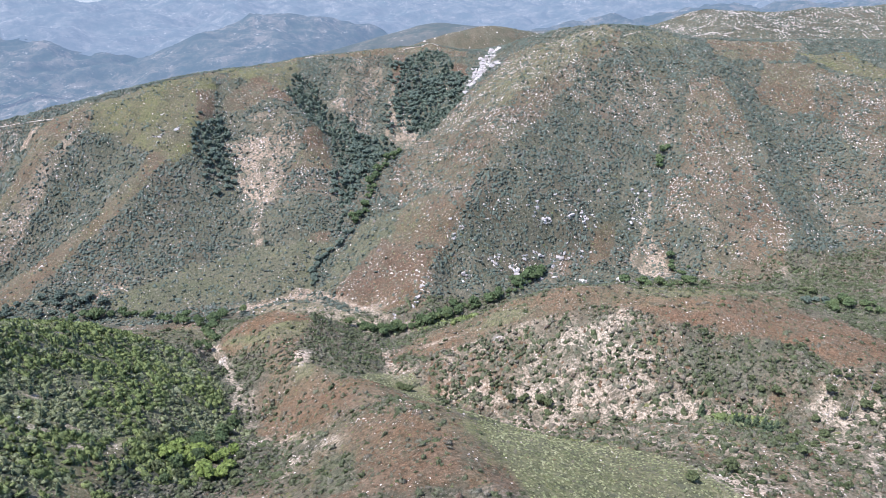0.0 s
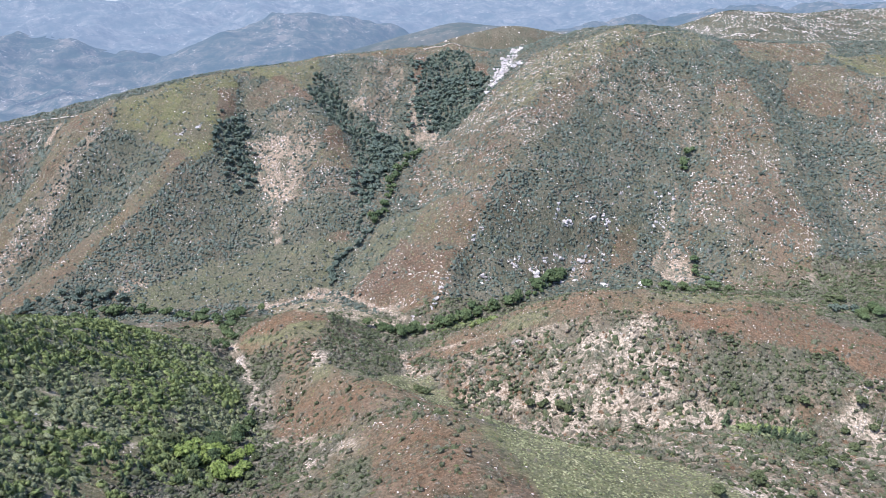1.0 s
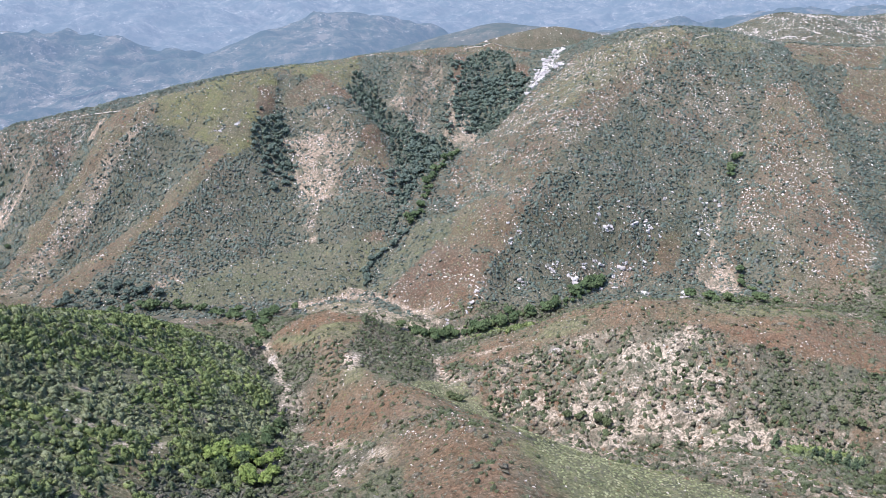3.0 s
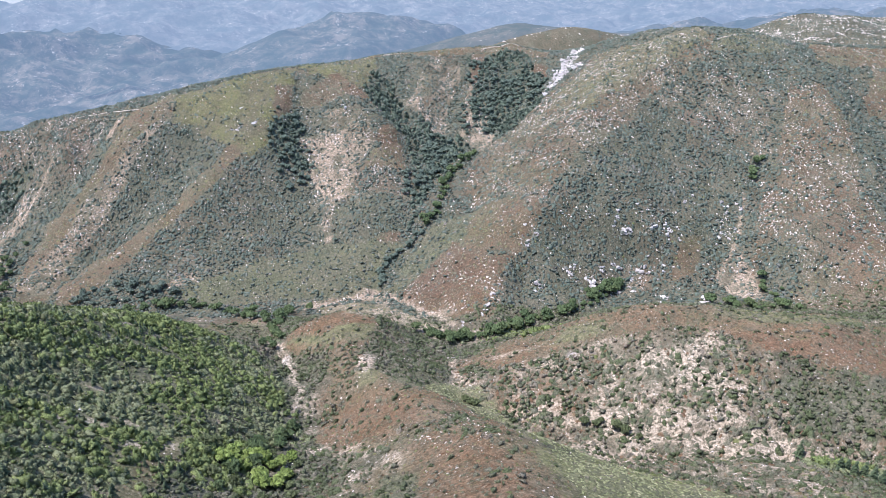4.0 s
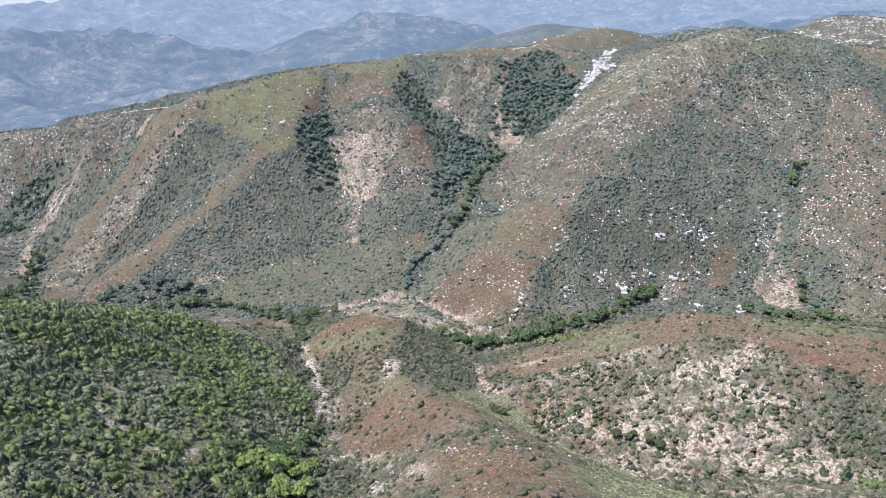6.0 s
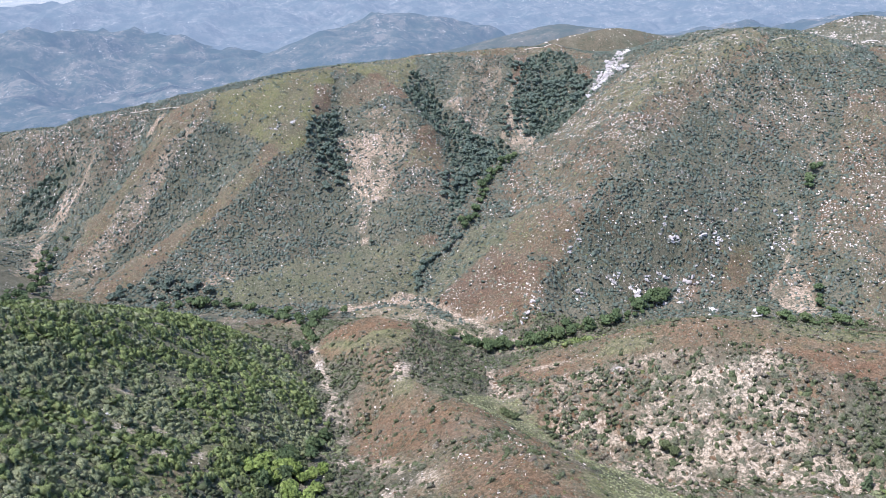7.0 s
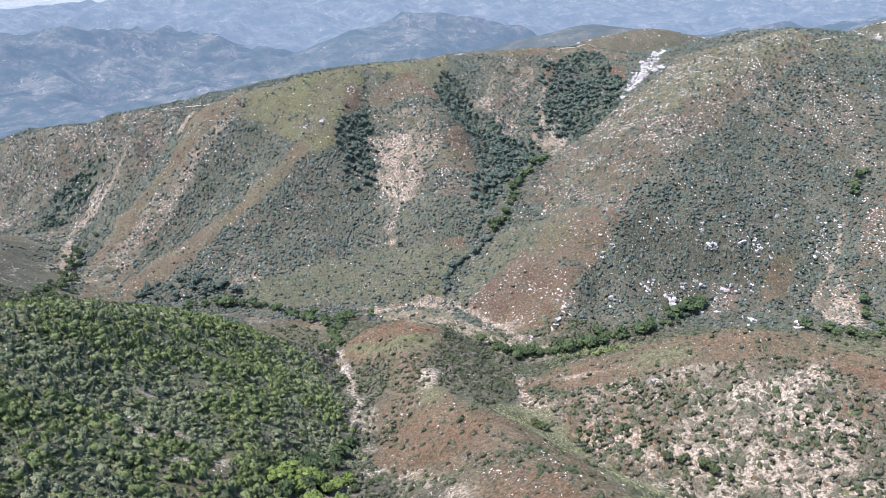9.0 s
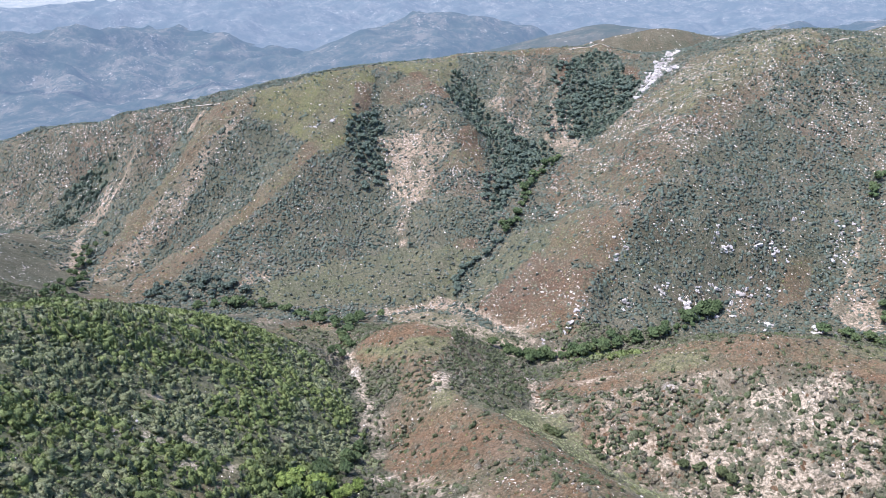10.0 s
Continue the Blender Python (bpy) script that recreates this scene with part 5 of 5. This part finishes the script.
LIVE_OAKS = [(-96, 225), (-90, 213), (-76, 226), (-61, 226), (-55, 202), (-66, 199), (-80, 210), (-99, 233), (-74, 246), (-60, 236), (-58, 211), (-100, 246), (-96, 238), (353, 413), (362, 420), (360, 409), (353, 404), (256, 236), (236, 223), (248, 214), (225, 228), (270, 238), (263, 223), (207, 210)]
LIVE_OAKS += [(227, 242), (243, 239), (225, 264), (232, 260), (224, 272), (258, 251), (272, 257), (202, 196), (283, 248), (267, 260), (220, 210), (128, 163), (155, 179), (172, 168), (158, 168), (201, 165), (89, 303), (95, 300), (105, 295), (109, 291), (116, 287), (25, 326), (28, 323), (22, 329), (98, 301)]
plant(live_oaks, LIVE_OAKS, 0.45, 0.95, 57, "live oaks of the near slopes")
plant(oaks, [(139, 488), (145, 492), (-92, 610)] + along(((-5, 607), (-18, 592), (-35, 578), (-43, 563), (-43, 539)), 3.6, 1.2, 421) + inside(RAVINE_OAKS, 5.8, 0.42, 43)[:285], 0.5, 1.0, 44, "oaks of the ravines")
pines = [conifer("conifer", 240 + k, t, w, n, PINE_LEAF, "tall dark green conifer below the bare knoll slope") for k, (t, w, n) in enumerate(((10.5, 2.6, 13), (8.5, 2.3, 11)))]
plant(pines, [(203, 244), (200, 245), (204, 240), (209, 234), (205, 224), (209, 240), (216, 233), (188, 259)], 0.9, 1.15, 45, "tall conifers")
saplings = [conifer("young_conifer", 250 + k, t, w, 7, PINE_LEAF, "small dark green conifer rising from thick brush") for k, (t, w) in enumerate(((4.2, 1.1), (3.4, 1.0), (5.0, 1.3)))]
plant(saplings, inside(((-172, 290, 30, 32), (-190, 255, 26, 26), (-150, 318, 14, 14), (-160, 230, 30, 26), (-105, 205, 14, 16), (-130, 180, 20, 20)), 5.5, 0.8, 46)[:280], 0.8, 1.35, 47, "young conifers on the near ridge")
TOP_PINES = inside(((235, 763, 22, 30), (284, 741, 24, 33), (298, 731, 14, 19), (318, 730, 16, 22), (355, 801, 20, 28), (210, 759, 14, 19), (264, 782, 24, 33), (306, 815, 24, 33)), 8, 0.55, 48)[:150]
ridge_pines = [conifer("ridge_pine", 260, 4.5, 1.6, 7, HAZED_OAK_LEAF, "small dark pine standing on the rocky summit slope")]
plant(ridge_pines, TOP_PINES, 0.7, 1.2, 49, "pines of the summit")
dead = [snag(270, 9.0), snag(271, 7.0)]
plant(dead, [(250, 239), (251, 237), (260, 240), (279, 247), (261, 237)], 0.85, 1.1, 50, "dead trees")


def fallen_log(a, b):
    """A charred trunk lying on bare soil, with broken branch stubs."""
    ends = [Vector((x, y, float(height(np.array([x]), np.array([y]))[0]) + 0.22)) for x, y in (a, b)]
    root = new("fallen_log")
    root.matrix_basis = pose(*ends[0])
    along_ = ends[1] - ends[0]
    bm = bmesh.new()
    limb(bm, (0, 0, 0), along_ * 0.55 + Vector((0, 0, 0.1)), 0.34, 0.26, 8)
    limb(bm, along_ * 0.55 + Vector((0, 0, 0.1)), along_, 0.26, 0.12, 8)
    part("trunk", bm, CHARRED, root)
    for k, side in ((0.35, 0.9), (0.6, -0.8), (0.8, 0.6)):
        bm = bmesh.new()
        limb(bm, along_ * k, along_ * (k + 0.08) + Vector((-along_.y, along_.x, 0)).normalized() * side + Vector((0, 0, 0.4)), 0.1, 0.03, 5)
        part("branch", bm, CHARRED, root)
    return tagged(root, "charred fallen tree trunk lying on pale soil", "log")


CHARRED = bark_material("charred_wood", (0.035, 0.032, 0.030), (0.11, 0.10, 0.09))
fallen_log((257, 233), (266, 230))


def boulder(seed):
    """A broken granite outcrop: a few split, angular blocks leaning together."""
    rng = random.Random(seed)
    bm = bmesh.new()
    for k in range(rng.randrange(3, 6)):
        ball = bmesh.ops.create_icosphere(bm, subdivisions=2, radius=1.0)["verts"]
        cuts = [(Vector([rng.gauss(0, 1) for _ in range(3)]).normalized(), rng.uniform(0.32, 0.72)) for _ in range(10)]
        size, long = rng.uniform(0.45, 0.95) if k else 1.0, rng.uniform(1.0, 1.7)
        shift = Vector((rng.gauss(0, 0.75), rng.gauss(0, 0.75), rng.uniform(-0.25, 0.05))) if k else Vector()
        spin = pose(0, 0, 0, rng.uniform(-20, 20), rng.uniform(-20, 20), rng.uniform(0, 180))
        for v in ball:
            for n, d in cuts:
                over = v.co.dot(n)
                if over > d:
                    v.co -= n * (over - d)
            v.co = spin @ Vector((v.co.x * long * 0.85, v.co.y, v.co.z * 1.15)) * size * 1.2 + shift
    me = bpy.data.meshes.new("boulder")
    bm.to_mesh(me)
    bm.free()
    me.materials.append(BOULDER)
    return tagged(new("boulder", me), "pale weathered granite boulder bedded in the brushy slope", "boulder")


boulders = [boulder(300 + k) for k in range(6)]
BIG = [(199, 550), (191, 569), (177, 548), (215, 546), (145, 499), (137, 485), (33, 453), (209, 480), (192, 477), (185, 517), (-190, 778), (-214, 758), (-220, 751), (-48, 528), (-44, 531)]


def heaps(spots, step, share, seed):
    """Places in short downhill strings, as broken outcrops lie."""
    rng = random.Random(seed)
    out = []
    for x, y in inside(spots, step, share, seed):
        lean, long = rng.gauss(0.25, 0.3), rng.uniform(1.5, 6.5)
        for _ in range(rng.randrange(2, 8)):
            k = rng.uniform(-1, 1)
            out.append((x + lean * long * k + rng.gauss(0, 0.7), y + long * k + rng.gauss(0, 0.5)))
    return out


plant(boulders, BIG + heaps(((198, 552, 32, 18), (142, 508, 26, 14), (188, 522, 26, 16), (86, 543, 10, 18), (275, 565, 8, 24), (-216, 763, 12, 10), (336, 534, 16, 40), (225, 610, 20, 30)), 10.5, 0.5, 51)[:95], 0.35, 1.35, 52, "granite boulders")
plant([boulder(310), boulder(311)], inside(((-41, 335, 6, 22), (6, 233, 18, 16), (-147, 217, 6, 7), (-160, 290, 9, 6), (141, 362, 18, 5), (179, 361, 14, 6)), 3.8, 0.4, 53)[:50], 0.10, 0.26, 54, "small boulders")


OUTCROPS = ((122, 509, 2.2), (126, 516, 1.6), (139, 506, 2.4), (143, 499, 3.6), (145, 495, 3.0), (140, 501, 2.8), (135, 507, 1.8), (162, 526, 2.0), (167, 525, 1.8), (186, 523, 2.6), (190, 525, 2.2), (193, 520, 1.5), (174, 500, 1.8), (174, 509, 1.6), (177, 548, 2.0), (180, 549, 2.2), (176, 546, 1.5), (203, 550, 2.6), (199, 548, 1.7), (215, 548, 1.8))
OUTCROPS += ((219, 550, 1.6), (212, 551, 1.3), (241, 585, 1.9), (251, 593, 1.6), (278, 588, 1.6), (281, 583, 1.9), (278, 577, 1.6), (273, 571, 1.4), (264, 553, 1.8), (268, 557, 1.6), (274, 551, 1.4), (260, 546, 1.5), (230, 482, 4.0), (225, 474, 2.6), (230, 473, 2.2), (197, 490, 2.6), (199, 486, 2.0), (161, 557, 1.2), (92, 500, 2.0), (90, 493, 1.6))
OUTCROPS += ((94, 495, 1.4), (48, 470, 2.2), (52, 481, 1.8), (27, 451, 1.9), (31, 443, 2.2), (28, 455, 1.5), (43, 462, 1.6), (46, 465, 1.8), (-98, 809, 2.0), (-102, 814, 1.6), (292, 578, 2.2), (290, 584, 1.6), (-197, 760, 2.0), (-195, 762, 1.6), (-214, 751, 1.6), (-216, 743, 1.4), (-214, 754, 1.2), (-217, 785, 1.4), (-139, 214, 0.9), (-136, 213, 1.1))
OUTCROPS += ((-133, 215, 0.8), (-150, 231, 1.0), (-147, 229, 0.9), (-169, 318, 0.9), (-166, 317, 0.8))
for k, (x, y, size) in enumerate(OUTCROPS):
    tagged(stand(boulders[k % 6], x, y, size, 47.0 * k, False, size * 0.25), "white granite outcrop breaking through the brush", "rock outcrop", "granite outcrops")


_rng = random.Random(331)
for k, (x, y) in enumerate(inside(CLIFF, 6.0, 0.9, 332)[:52]):
    size = _rng.uniform(1.8, 3.4)
    tagged(stand(boulders[k % 6], x, y, size, 61.0 * k, False, size * 0.3), "white granite block of the cliff beside the ravine", "rock outcrop", "cliff blocks")


# ---- dirt tracks on the crests ----
def track(name, line, wide, label):
    pts = np.array(stations({"a": [(x, y, 0) for x, y in line]}, 5.0))[:, :2]
    d = np.gradient(pts, axis=0)
    n = np.stack([-d[:, 1], d[:, 0]], -1) / np.linalg.norm(d, axis=1)[:, None]
    w = wide * (1 + 0.35 * fbm(pts[:, 0], pts[:, 1], 14, 2, 91))[:, None] / 2
    rows = []
    for s in (-1, -0.4, 0.4, 1):
        p = pts + n * w * s
        rows.append(np.column_stack([p, height(p[:, 0], p[:, 1]) + (0.5 if abs(s) < 1 else 0.1)]))
    co = np.stack(rows, 1).reshape(-1, 3)
    a = (np.arange(len(pts) - 1)[:, None] * 4 + np.arange(3)[None]).ravel()
    return tagged(raw_mesh(name, co, np.stack([a, a + 1, a + 5, a + 4], -1), TRACK), label, "dirt road", kind="structure")


TRACK = rock_material("pale_dirt", (0.40, 0.35, 0.28), (0.50, 0.44, 0.36), True)
track("road", ((344, 822), (359, 830), (378, 839)), 2.8, "pale dirt track over the summit")
track("road_saddle", ((430, 855), (488, 885), (534, 892), (582, 890), (628, 882), (670, 884), (699, 884), (740, 872)), 2.6, "pale dirt track along the saddle")
track("road_peak", ((78, 978), (93, 990), (109, 996), (122, 998), (132, 996)), 2.4, "pale dirt track on the far peak")
track("road_crest", ((-118, 976), (-90, 982), (-66, 984), (-40, 981)), 2.0, "pale dirt track on the far crest")
track("road_left", ((-430, 822), (-382, 820), (-346, 811)), 1.3, "pale dirt track on the low crest")
